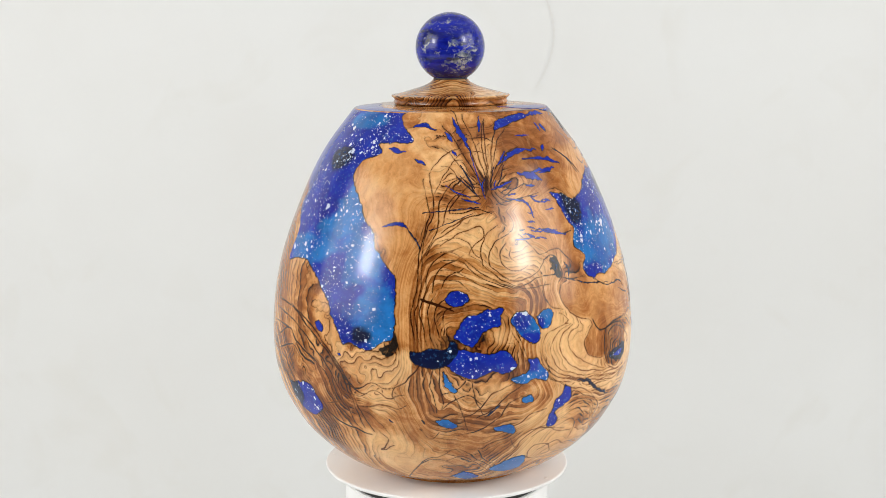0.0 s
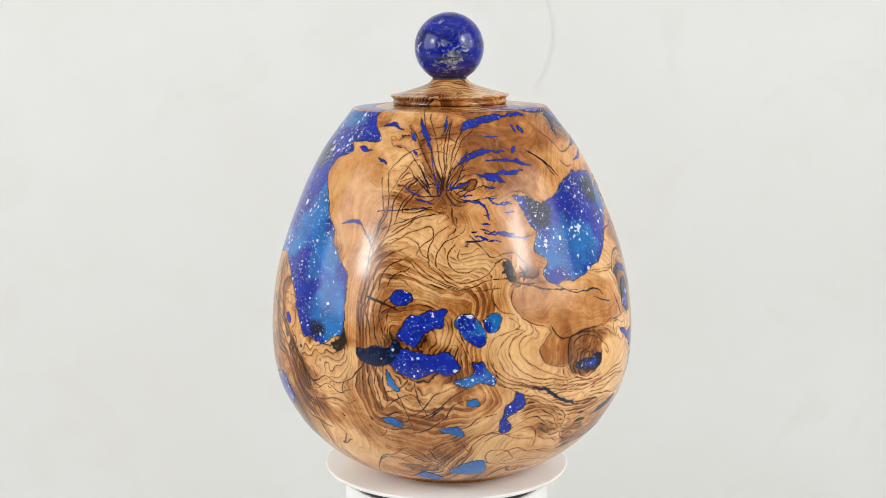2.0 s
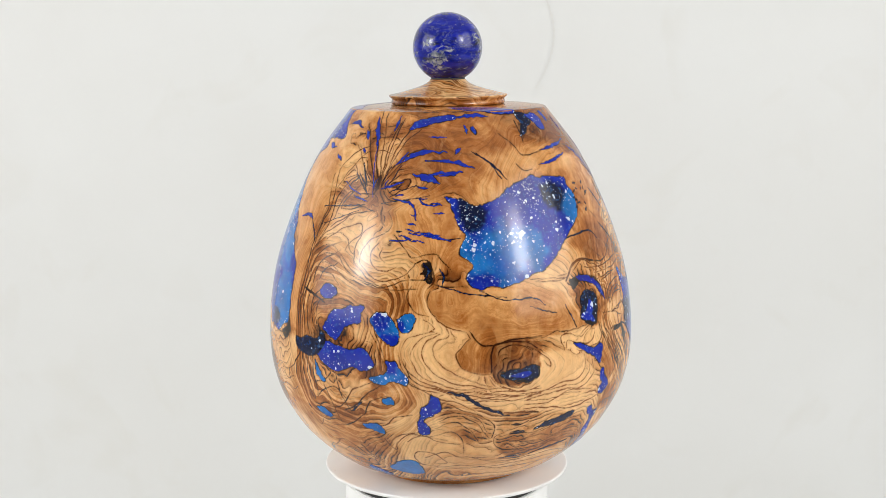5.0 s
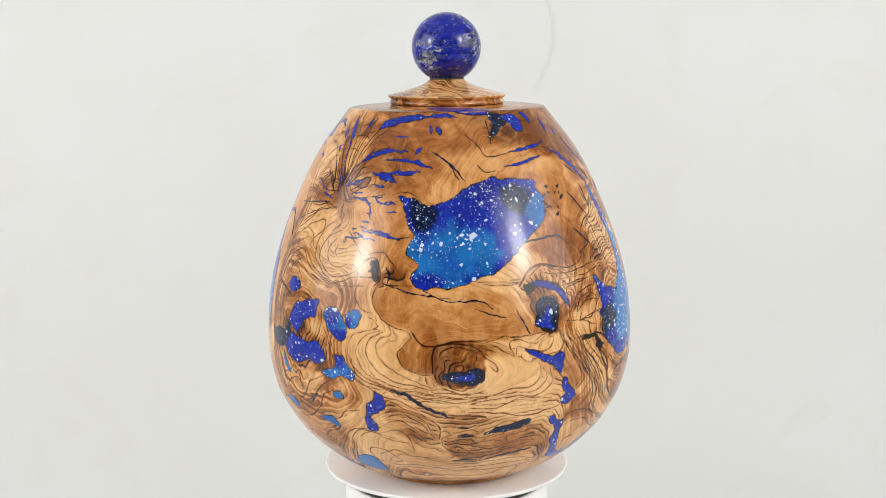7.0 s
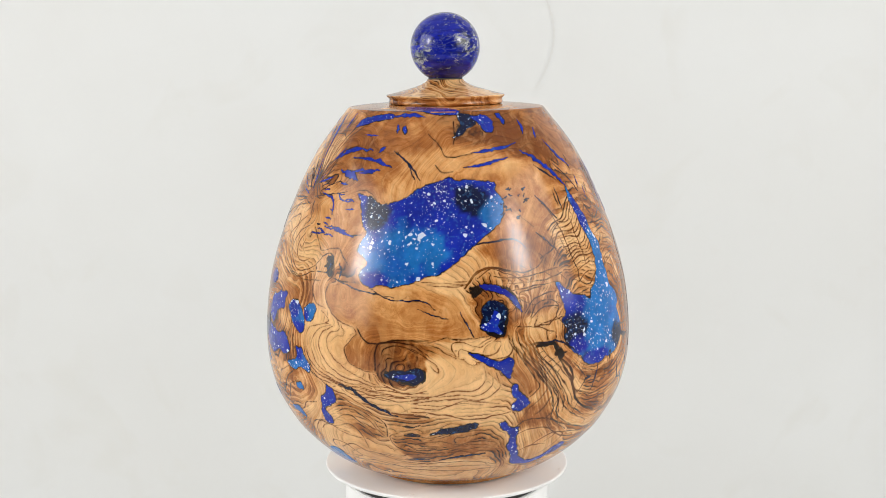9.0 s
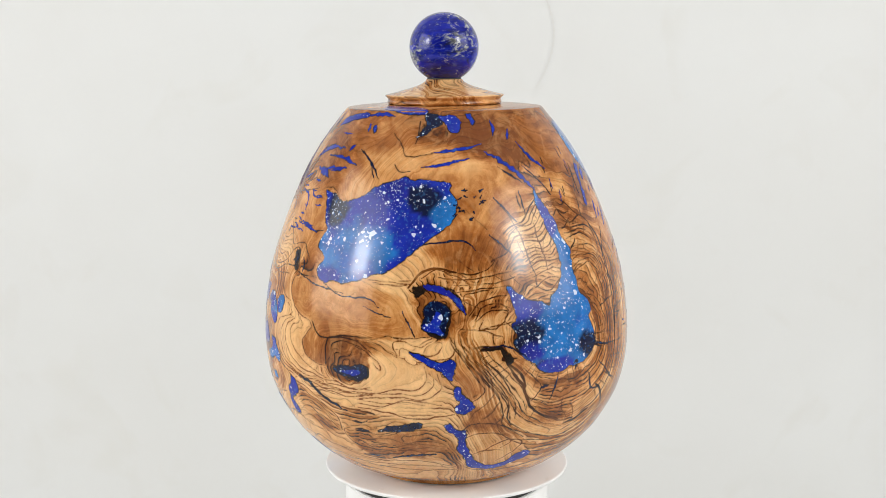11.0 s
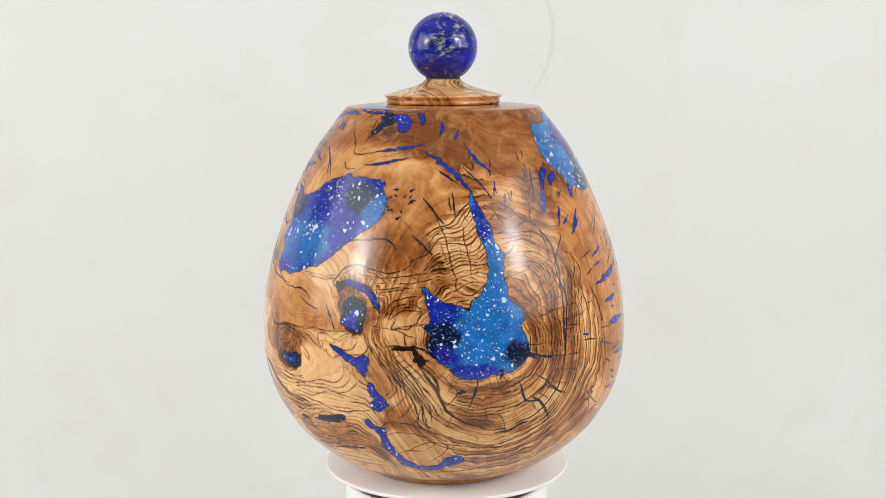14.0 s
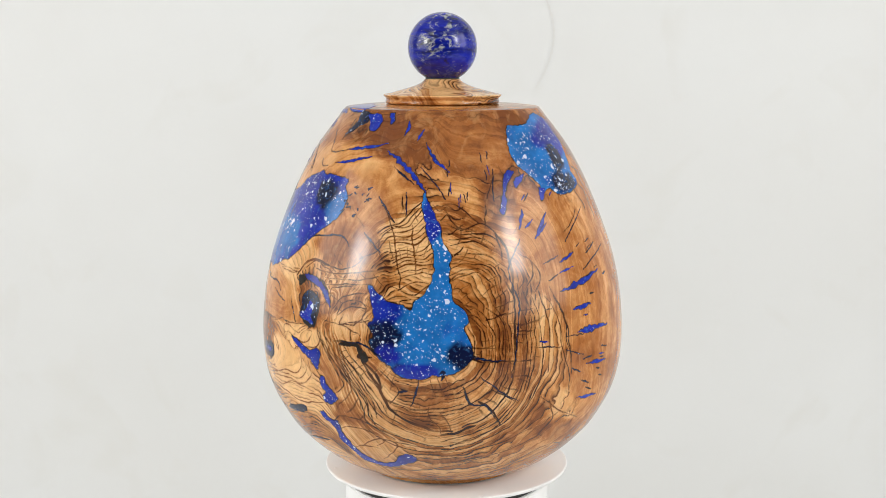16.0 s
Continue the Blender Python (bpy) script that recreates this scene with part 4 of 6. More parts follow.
crack([(14.9, 221.7), (23.4, 226.4)], 0.54, ULTRAMARINE)
crack([(19.8, 216.2), (27.4, 212.9), (29.4, 203.5)], 0.54, ULTRAMARINE)
crack([(29.2, 217.2), (32.2, 212.7), (37.4, 212.8)], 0.54, ULTRAMARINE)
crack([(29.2, 196.7), (35.2, 194.9), (40.9, 191.2)], 0.72, ULTRAMARINE)
crack([(29, 223.1), (32.8, 222.7)], 0.54, ULTRAMARINE)
crack([(31.4, 255.5), (39.7, 254.9)], 0.54, ULTRAMARINE)
crack([(50.5, 245.3), (57.4, 237.5), (61.2, 227.4)], 0.36, NAVY)
crack([(-35.2, 124.4), (-34.2, 123)], 0.72, ULTRAMARINE)
crack([(-19.6, 86.8), (-18.5, 84.3)], 0.54, NAVY)
crack([(-9.3, 87.7), (-8.7, 84.6)], 0.54, NAVY)
crack([(48.6, 263.4), (49.3, 257.5)], 0.90, ULTRAMARINE)
crack([(32.8, 230.9), (43, 232.8)], 0.90, ULTRAMARINE)
crack([(0.3, 247), (2.2, 243.2)], 0.72, ULTRAMARINE)
crack([(36.9, 166.4), (45, 161.8), (57.3, 158.3)], 0.36, NAVY)
crack([(37.5, 175.7), (38.8, 171), (38.2, 166.1)], 0.72, NAVY)
crack([(32.2, 179.5), (34.4, 174.1), (32.8, 169.5)], 0.90, NAVY)
crack([(9.6, 89.7), (13.6, 96.6)], 0.72, NAVY)
crack([(100.4, 130), (106.9, 129.9), (112.5, 123.6), (114.9, 117.2)], 0.54, NAVY)
crack([(123.7, 110.1), (123, 103.4), (121.4, 94.7)], 0.54, NAVY)
crack([(117.8, 103), (120.5, 104.6)], 0.90, NAVY)
crack([(129.5, 114.4), (130.8, 115.9), (130.3, 111)], 0.90, NAVY)
crack([(139, 124.9), (143.7, 122.2), (148.8, 121.2)], 0.54, NAVY)

# fine checks that burst from the heart of the burl, and pits beside the large inlay
luck = random.Random(5)
for k in range(15):
    way = radians(-115 + 190 * k / 14 + luck.uniform(-7, 7))
    near, far = luck.uniform(4, 12), luck.uniform(16, 40)
    ends = [(13 + math.sin(way + luck.uniform(-0.1, 0.1)) * q / 1.62, 212 + math.cos(way) * q) for q in (near, (near + far) / 2, far)]
    crack(ends, luck.uniform(0.18, 0.4), NAVY if luck.random() < 0.75 else ULTRAMARINE)
for k in range(26):
    a, b = 97 + luck.gauss(0, 5), 212 + luck.gauss(0, 5)
    crack([(a, b), (a + luck.uniform(-0.8, 0.8), b + luck.uniform(-1.2, 1.2)), (a + luck.uniform(0.4, 1.2), b + luck.uniform(-1.5, 1.5))], luck.uniform(0.2, 0.5), NAVY)
for k in range(22):
    a, b = luck.uniform(158, 196), luck.uniform(95, 235)
    lean, size = math.atan2((a - 123) * 1.9, b - 140), luck.uniform(2, 5)
    crack([(a, b), (a + math.sin(lean) * size / 2.2, b + math.cos(lean) * size * 0.8), (a + math.sin(lean) * size / 1.1, b + math.cos(lean) * size * 1.6)], luck.uniform(0.2, 0.45), NAVY if luck.random() < 0.7 else ULTRAMARINE)
for k in range(16):
    a, b = luck.uniform(20, 37), luck.uniform(190, 226)
    size, drop = luck.uniform(2, 4.5), luck.uniform(-0.5, 3)
    crack([(a, b), (a + size / 2, b - drop * 0.2 + luck.uniform(-0.6, 0.6)), (a + size, b - drop)], luck.uniform(0.2, 0.5), ULTRAMARINE if luck.random() < 0.7 else NAVY)
for k in range(12):
    a, b = luck.uniform(132, 152), luck.uniform(215, 246)
    crack([(a, b), (a + luck.uniform(-0.4, 0.4), b - 3), (a + luck.uniform(-0.6, 0.6), b - luck.uniform(4, 7))], luck.uniform(0.1, 0.22), NAVY if luck.random() < 0.6 else ULTRAMARINE)


# dark growth lines one can follow by eye: half width in mm, places
vein(0.33, [(-10.9, 229.2), (-9.2, 218.5), (-7.7, 209.4), (-8.9, 199.1), (-10, 188.8), (-10.6, 176.2), (-10.6, 162.5)])
vein(0.33, [(-8.9, 231.9), (-6.3, 215.9), (-6.5, 206.8), (-8.8, 196.5), (-9.2, 185.1), (-9.5, 172.5), (-9.3, 162.6)])
vein(0.33, [(4.5, 230.4), (-0, 225.2), (-4, 215.9), (-4.5, 201.7), (-6.5, 191.5), (-8.4, 183.8)])
vein(0.33, [(3.8, 204.1), (-1.6, 196.6), (-5.8, 191.5), (-7.7, 183.8)])
vein(0.33, [(3.5, 188.8), (-1.6, 185.2), (-5.6, 180.1), (-7.5, 172.6), (-8, 162.6)])
vein(0.33, [(3.4, 183.8), (-1.6, 178.9), (-4.9, 172.6), (-6.1, 162.7)])
vein(0.33, [(3.3, 176.3), (-1.6, 171.4), (-3.5, 165.2)])
vein(0.33, [(-3.6, 185.2), (0.5, 185.1), (5.2, 178.7), (9.7, 172.1), (16.3, 165.2), (23.2, 162.9), (31, 164)])
vein(0.33, [(-3.6, 180.1), (1.8, 181.3), (5.8, 174.9), (10.9, 168.3), (18.2, 162.5)])
vein(0.33, [(-3.5, 175.1), (0.5, 175.1), (6.3, 168.6), (11.5, 163.3)])
vein(0.33, [(-3.5, 170.1), (1.7, 168.8), (4.9, 163.7)])
vein(0.33, [(5.3, 183.7), (9.3, 178.4), (14.4, 169.2), (20.5, 164.6), (26.7, 168.7), (33.1, 168.7)])
vein(0.33, [(19, 195.3), (14.1, 190.7), (11.6, 183.3), (12.6, 175.6), (17.1, 168.9), (22.1, 168.2), (27, 172.4), (29.9, 177)])
vein(0.33, [(17.8, 190.3), (15.2, 184.2), (16.1, 176.5), (20.3, 173.5), (24.3, 176.7)])
vein(0.33, [(19.1, 187.6), (18, 182.6), (19.9, 178.6)])
vein(0.33, [(-3.7, 196.6), (0.6, 201.7), (7.4, 206.6), (14.5, 208.7)])
vein(0.33, [(-3.6, 189), (2, 196.5), (9.4, 200), (10.6, 194.8), (6.9, 189.9), (5.3, 183.7)])
vein(0.33, [(-0.8, 208.1), (3.7, 208), (9.1, 210.4), (13.7, 207.5)])
vein(0.33, [(13.1, 222), (9.5, 231.6), (5.7, 242.9), (1.3, 254.7), (-4.1, 263.9)])
vein(0.33, [(13.5, 221.9), (10.6, 234.3), (9.4, 242.7)])
vein(0.33, [(12.3, 223.4), (6.6, 225), (-0, 213.3), (-0.8, 208.1)])
vein(0.33, [(12.4, 218), (4.7, 218.4), (0.8, 222.5), (3.4, 229.1), (-3.3, 226.5)])
vein(0.33, [(30.5, 182.1), (36.1, 184.3), (39.1, 179), (41.3, 174.6)])
vein(0.33, [(35.5, 166.8), (41.9, 165.3), (46, 164.9)])
vein(0.33, [(14.8, 212.6), (13.5, 216.6), (11.2, 219.4)])
vein(0.33, [(16.6, 266.5), (13.7, 251.3), (13.4, 235.5), (13.3, 224.6)])
vein(0.33, [(23.5, 264.6), (18.1, 249.6), (15.2, 231.3)])
vein(0.33, [(22, 230.8), (18.1, 225.7), (15.2, 221.8)])
vein(0.7, [(30, 178.3), (32.8, 180.3), (35.1, 177.3), (35.8, 169.4), (34.4, 164.5)])
vein(0.7, [(16.3, 211.2), (16.9, 203.3), (18.6, 200.6)])
vein(0.7, [(12.8, 228.7), (12.4, 218)])
vein(1.3, [(31.8, 172.1), (34.6, 174.1)])
vein(0.42, [(-69.9, 146.7), (-57, 144.5), (-48.5, 136.4), (-42, 127.7), (-36.5, 118.6), (-32.7, 106), (-30.5, 92.1), (-29.1, 78)])
vein(0.42, [(-58.9, 146.6), (-47.4, 138.1), (-40, 127), (-34.8, 116.4), (-31.2, 103.6), (-28.6, 88.1), (-25.4, 75.6)])
vein(0.42, [(-71.8, 140.3), (-58, 138.6), (-49.5, 130.7), (-43.9, 123), (-39.2, 115), (-35.5, 102.3), (-33.3, 89.7), (-31.5, 78.9)])
vein(0.42, [(-74.5, 132), (-59.2, 131.2), (-53.1, 123.8), (-46, 118.2), (-40.3, 110.5), (-37.7, 97.2)])
vein(0.42, [(-70, 122.4), (-59.2, 131.2), (-54.4, 124.7), (-49.3, 121.1), (-45.1, 115.8)])
vein(0.42, [(-67.6, 114.9), (-57.4, 122.1), (-51.9, 117.3)])
vein(0.42, [(-37.3, 119.7), (-33.3, 110), (-28.9, 102.9), (-24.5, 101.1)])
vein(0.9, [(-54.4, 123.3), (-49.5, 116.9), (-45.1, 114.4)])
vein(0.33, [(-10.7, 163.4), (-11.9, 154.3), (-11.8, 142.8), (-10.4, 131.3)])
vein(0.33, [(-9.4, 164.7), (-10.6, 153.1), (-10.4, 140.4), (-9.1, 131.4)])
vein(0.33, [(-7.4, 164.8), (-9.3, 155.8), (-8.5, 143), (-7.2, 132.8)])
vein(0.33, [(-5.3, 162.3), (-7.2, 152), (-6.5, 140.6), (-5.3, 131.6)])
vein(0.33, [(-0.7, 161), (-4, 157.2), (-5.3, 148.3), (-4, 138)])
vein(0.33, [(3.1, 155.8), (-0.7, 154.6), (-2.7, 149.6), (-2.7, 139.3)])
vein(0.33, [(-7.2, 119.8), (-8.6, 111.7), (-7.4, 100.8), (-5.6, 92.1)])
vein(0.33, [(-5.9, 119.9), (-6.6, 110.5), (-5.5, 100.9), (-4.9, 92.2)])
vein(0.33, [(-4, 119.9), (-4.1, 110.6), (-2.9, 101), (-3.6, 95.2)])
vein(0.33, [(-9.1, 122.3), (-13.1, 112.7), (-17.3, 105.3), (-16.2, 95.5)])
vein(0.33, [(-34.3, 108.3), (-29.6, 104.1), (-24.1, 109.6), (-20, 106.3), (-15.8, 108.3), (-11.8, 115.5)])
vein(0.33, [(-33.8, 101.4), (-28.3, 100.2), (-23.6, 104.1), (-18.8, 100.9), (-13.9, 103)])
vein(0.33, [(-32.6, 96), (-26.5, 93.3), (-20.4, 96.2), (-16.3, 94), (-13.5, 97.4)])
vein(0.33, [(-42.3, 91.7), (-34.5, 94.1)])
vein(0.33, [(-23.7, 76.1), (-21.5, 69.1), (-25.5, 59.7), (-20.4, 65.4)])
vein(0.33, [(-29.7, 0.3), (-11.4, 51.2), (-5.2, 57.3), (-0.5, 63.9), (3.2, 59.5)])
vein(0.33, [(-12.5, 48.1), (-7, 54.6), (-0.5, 49.2)])
vein(0.33, [(-10.8, 80.6), (-7.5, 73.6), (-4.5, 79.3)])
vein(1, [(-9.3, 159.6), (-4, 155.3), (-0.1, 152.7)])
vein(0.6, [(-43.4, 85.7), (-37, 78.4), (-30.6, 74.7), (-26.6, 73.3)])
vein(0.33, [(29, 165.4), (27.7, 157.9), (30.4, 150.8), (34.5, 148.5)])
vein(0.33, [(15.9, 132.8), (18, 131.2), (16.5, 123.6), (17.9, 115.4)])
vein(0.33, [(16.8, 140.4), (18.7, 133.6), (20.7, 124.1), (21.4, 116)])
vein(0.33, [(18.2, 141.5), (20.1, 132.1), (22.1, 122.5)])
vein(0.33, [(28.8, 111.4), (35.8, 102.3), (43.9, 97.6), (50.1, 88.8)])
vein(0.33, [(17.9, 110), (12.6, 105.4), (8.1, 96.1), (4.8, 90.4), (-1.1, 89.2)])
vein(0.33, [(20.1, 108.2), (16, 102.1), (11.5, 94.2), (6.9, 88.7)])
vein(0.33, [(21.6, 102.3), (16.2, 96.3), (13.1, 87.8), (6.4, 78.9), (0.2, 75.7)])
vein(0.33, [(-3.7, 95.2), (0.2, 100.9), (4.1, 103.6), (8.1, 97.5)])
vein(0.33, [(-3.6, 103.8), (0.2, 106.5), (3.4, 111.8), (2.8, 117.2)])
vein(0.33, [(0.2, 103.7), (2.2, 93.6), (4.3, 80.8)])
vein(0.33, [(5.4, 114.3), (6.1, 100.6), (9.6, 88.4)])
vein(0.33, [(29.3, 89.8), (23.9, 88.4), (20.6, 82.9), (16.3, 80.6)])
vein(0.33, [(38.7, 72.4), (28.5, 76.8), (22.9, 69.5), (21.5, 62), (18.7, 70.8)])
vein(0.33, [(30, 78.1), (23.8, 74.9), (19.5, 64.7)])
vein(0.33, [(35.5, 45.3), (28.8, 49.1), (28.1, 59.5), (33.5, 61.3), (39, 51.2), (34.2, 48.8)])
vein(0.33, [(-4.4, 61.8), (1.7, 63.8), (8.3, 53.9), (16.1, 39.8)])
vein(0.33, [(-3.1, 52.1), (2.5, 57.2), (8.7, 48.2), (15.7, 36.2)])
vein(0.33, [(7.8, 63.2), (12, 50.3), (17, 45.8)])
vein(0.33, [(82.4, 169.1), (87.1, 174.8), (93, 172.7), (98.6, 171.7), (104.6, 176.9), (103.4, 181.1)])
vein(0.33, [(87.5, 169.7), (94.2, 168.7), (101.8, 169.7), (109.8, 171.9)])
vein(0.33, [(90.1, 165.5), (96.3, 165.7), (103.1, 165.6), (111.4, 168.8)])
vein(0.33, [(92.8, 161.3), (99.3, 162.6), (108.6, 164.3)])
vein(0.33, [(67.6, 165.3), (72.8, 164.4), (79.5, 165.7)])
vein(0.33, [(75.5, 167.9), (78.9, 167.6)])
vein(0.33, [(64.5, 256.8), (70.4, 249.1), (73.7, 241.8), (84.4, 243.4)])
vein(0.33, [(68.9, 236.3), (71.4, 232.1), (75.7, 231.9)])
vein(0.33, [(77.1, 265.7), (76.9, 255), (76.4, 250.4)])
vein(0.22, [(96.8, 208.6), (103.4, 197)])
vein(0.22, [(105.3, 191.3), (108.9, 183.9)])
vein(0.22, [(109.1, 212.3), (114.2, 200.4)])
vein(0.33, [(36.1, 139.7), (32.1, 138.3), (28, 134.7), (26.4, 125.6), (29.7, 115.8), (35.2, 109), (42.5, 105.1), (50.1, 103.6), (58, 101.5), (67.6, 102.2)])
vein(0.33, [(37.6, 138.7), (33.8, 134), (32.3, 127.1), (35.4, 117.2), (41.2, 110.3), (48.8, 107.5), (56.8, 105.5), (61.9, 103)])
vein(0.33, [(39, 142.8), (39.9, 137.8), (36.2, 134.5), (35.5, 127.8), (39.9, 118.1), (46.2, 111.2), (52.2, 107.9)])
vein(0.33, [(32.7, 146.9), (36, 142.3), (34.5, 139.4)])
vein(0.33, [(25.5, 126.7), (27.2, 117.8), (32, 109.6), (38.9, 105.8), (47.3, 101.8), (56.6, 98.6), (67.6, 98.7)])
vein(0.33, [(25, 119.9), (29.5, 108.9), (37.3, 104)])
vein(0.33, [(46.3, 136.1), (44.2, 132), (42.1, 126.4), (44.2, 118.9), (49, 115.6), (52.3, 115.9)])
vein(0.33, [(54.3, 121.3), (55, 129.2), (59.5, 130.7), (64.6, 126.8)])
vein(0.33, [(51.6, 114.5), (55.5, 106.8), (61.9, 103), (67.1, 105.6)])
vein(0.33, [(35, 162.9), (33.9, 154.9), (37.4, 146.4), (40.5, 141.8), (44.9, 139.8), (46.3, 136.1)])
vein(0.33, [(39.2, 98.1), (45.5, 92.8), (50.8, 87.6), (54, 81.6), (53.4, 72.6)])
vein(0.33, [(36.6, 86.2), (42.4, 90.7), (46.5, 86.9), (50.3, 79.4), (52.7, 72.5)])
vein(0.33, [(35.9, 81.1), (42, 86), (45.9, 80.3), (49.4, 70.1)])
vein(0.33, [(34, 75.3), (40.4, 79), (44.1, 70.8), (44.9, 59.1)])
vein(0.33, [(31.5, 56.5), (38.4, 61.3), (44.5, 56.7), (55.9, 54.1)])
vein(0.33, [(26.4, 70.4), (31.6, 76.2), (36.6, 70.6), (43, 68.7)])
vein(0.33, [(57.3, 76.7), (54.2, 72.7), (56.6, 63.2), (67.9, 59.2)])
vein(0.33, [(32.6, 43.9), (46.3, 46.5), (58.3, 39.7), (68.3, 39.7)])
vein(0.33, [(47.7, 55.1), (57.2, 48.7), (68.1, 48.9)])
vein(0.5, [(46.2, 140), (48.4, 133.8), (51.7, 131.5), (58.3, 134.2), (67.7, 134.4)])
vein(0.5, [(52.3, 117.2), (52.4, 129), (55, 133), (62.1, 132), (66.6, 128.1)])
vein(0.5, [(56.4, 90.5), (61.8, 89.6), (67.6, 88)])
vein(0.5, [(58.9, 82), (61.6, 81.2), (64.4, 83.4)])
vein(0.5, [(59.8, 89.9), (63.1, 90)])
vein(0.5, [(59.8, 68.4), (65.7, 68.4)])
vein(1, [(59.3, 75), (64.3, 74.7)])
vein(1, [(57.4, 51.5), (66.5, 51.7)])
vein(1, [(59.9, 82), (62, 81.2)])
vein(0.33, [(63, 133.9), (68.1, 133.1), (72.6, 136.7), (75.8, 135.1), (81.9, 135.7), (85.3, 136.4)])
vein(0.33, [(62.9, 132), (69.3, 131.1), (73.8, 126.3), (75.7, 124.8), (74.5, 132.7), (77.8, 133.6), (81.8, 130.5), (86, 133.7)])
vein(0.33, [(76.4, 124.8), (77.1, 129.9), (81, 126.8), (85.8, 126), (88.7, 130.6), (88.1, 135.9)])
vein(0.33, [(79.1, 128.3), (84.4, 123.6), (90.8, 125), (92.4, 131.2), (91, 135.4)])
vein(0.33, [(62.9, 129.4), (67.4, 125.4), (70.5, 120.1), (70.5, 116.1), (68.6, 120.2)])
vein(0.33, [(83.7, 119.8), (83.8, 110.5), (80.4, 105.7), (74.4, 105.1), (67.9, 101.5), (62.7, 98.8)])
vein(0.33, [(87.2, 115.2), (88.1, 105.5), (82.6, 99.7), (75.8, 100.8), (66.6, 98.7), (62.7, 96.6)])
vein(0.33, [(62.7, 94.4), (70.6, 94.1), (77.8, 99.1), (88.4, 97)])
vein(0.33, [(62.4, 75.1), (66.7, 73.1), (73, 76.3)])
vein(0.33, [(62.2, 67.5), (69.6, 71.1), (76.3, 68.3), (83, 70.7), (89.7, 68.7)])
vein(0.33, [(62.1, 61.4), (72.9, 60.8), (82.8, 64.9), (90.7, 62.5)])
vein(0.33, [(61.8, 49.1), (71.9, 49.9), (82, 51.5), (92.9, 44.5)])
vein(0.33, [(61.4, 39.9), (70.7, 39.4), (82, 39.9), (93.9, 41)])
vein(0.33, [(93.1, 129.7), (96.9, 119.5), (100.3, 110.4), (104.3, 100.7), (106.6, 89.6), (107.2, 81.4), (115.2, 70.4)])
vein(0.33, [(94.7, 130.6), (98.5, 120.4), (102.9, 109.6), (107.6, 96.6), (108.7, 84), (116.7, 73.2)])
vein(0.33, [(96.3, 131.6), (100.2, 121.3), (104.7, 110.4), (109.5, 97.3), (110.7, 84.7)])
vein(0.33, [(97.8, 129.9), (101.9, 120.8), (107.5, 109.4), (111.4, 99.5), (114.6, 87.7)])
vein(0.33, [(91.8, 135.2), (93.8, 125.6), (97.7, 113.9), (100.5, 104.9), (97.6, 98.7)])
vein(0.33, [(100.3, 129.2), (105.4, 118.3), (110.7, 106.8), (115.2, 96.4)])
vein(0.33, [(100.1, 145.1), (99, 140.1), (102.3, 137.9), (105.8, 135.6), (106.6, 130.1)])
vein(0.33, [(92.7, 141.5), (99, 139.4), (103.4, 141.6), (109.2, 143.9)])
vein(0.33, [(96.2, 148.6), (99, 154.5), (103.7, 157.4), (107.7, 159)])
vein(0.33, [(97.6, 145.7), (100.6, 152.8), (106.1, 154.1), (108.7, 149.4)])
vein(0.33, [(95.5, 151.3), (95.2, 159.2), (98.7, 161.1), (104.2, 162.5)])
vein(0.33, [(93.5, 76.7), (97.5, 83.7), (105, 82.4), (113.5, 74.9)])
vein(0.33, [(95, 72.4), (102.3, 76.7), (110.8, 69), (108.3, 62.7)])
vein(0.33, [(95.6, 56.3), (102.1, 61.8), (109.2, 60.3)])
vein(0.45, [(62.7, 91.5), (72, 90.3), (78.2, 87.2), (83.1, 87.8), (91.9, 90.2)])
vein(0.9, [(97, 130.1), (104.7, 129.3), (106.5, 127.4)])
vein(0.9, [(105.5, 126.4), (107.3, 120.4), (111.5, 112.1), (113, 104.5)])
vein(0.36, [(124.5, 214), (120, 208.7), (116.6, 200.7), (111.4, 197.7), (108.6, 193.6)])
vein(0.36, [(124.6, 210.1), (121, 203.5), (119, 198.2), (113.8, 196.6), (110.3, 192.5)])
vein(0.36, [(124.7, 204.9), (120.5, 197), (115.5, 194.2), (111.7, 193.9), (108.4, 187.1)])
vein(0.36, [(125.6, 199.8), (121.4, 193.2), (117.9, 191.7), (112.7, 191.4), (109.5, 183.4), (103.8, 177.6)])
vein(0.36, [(126.4, 194.6), (122.3, 188.1), (117.3, 188.5), (113.7, 187.6)])
vein(0.36, [(127.2, 189.6), (123.8, 184.4), (118.2, 184.1), (114, 182.5)])
vein(0.36, [(127.6, 183.2), (124.6, 179.4), (118.4, 180.3), (115, 177.6)])
vein(0.36, [(128, 177), (124.7, 175.6), (119.9, 176.6), (115.9, 173.9)])
vein(0.36, [(127.4, 170.7), (124.1, 171.8), (120.1, 170.4), (116.8, 167.7)])
vein(0.36, [(126.1, 165.7), (123.5, 166.8), (120.2, 165.4), (117.7, 161.5)])
vein(0.36, [(126.9, 211.4), (129.9, 207.6), (132.2, 210.2), (135.2, 207.5), (137.7, 210.1)])
vein(0.36, [(129.9, 202.4), (132.2, 205), (135.1, 202.4), (137.5, 203.6)])
vein(0.36, [(130.7, 194.7), (133.5, 194.7), (137.4, 199.7)])
vein(0.36, [(131.3, 184.5), (134, 182), (137.1, 187)])
vein(0.36, [(131.9, 165.8), (134.6, 170.7), (136.8, 171.9)])
vein(0.36, [(65.9, 166.8), (74.1, 166.3), (78.3, 166.1)])
vein(0.36, [(86, 175.2), (92.7, 170.6), (96.7, 166.2)])
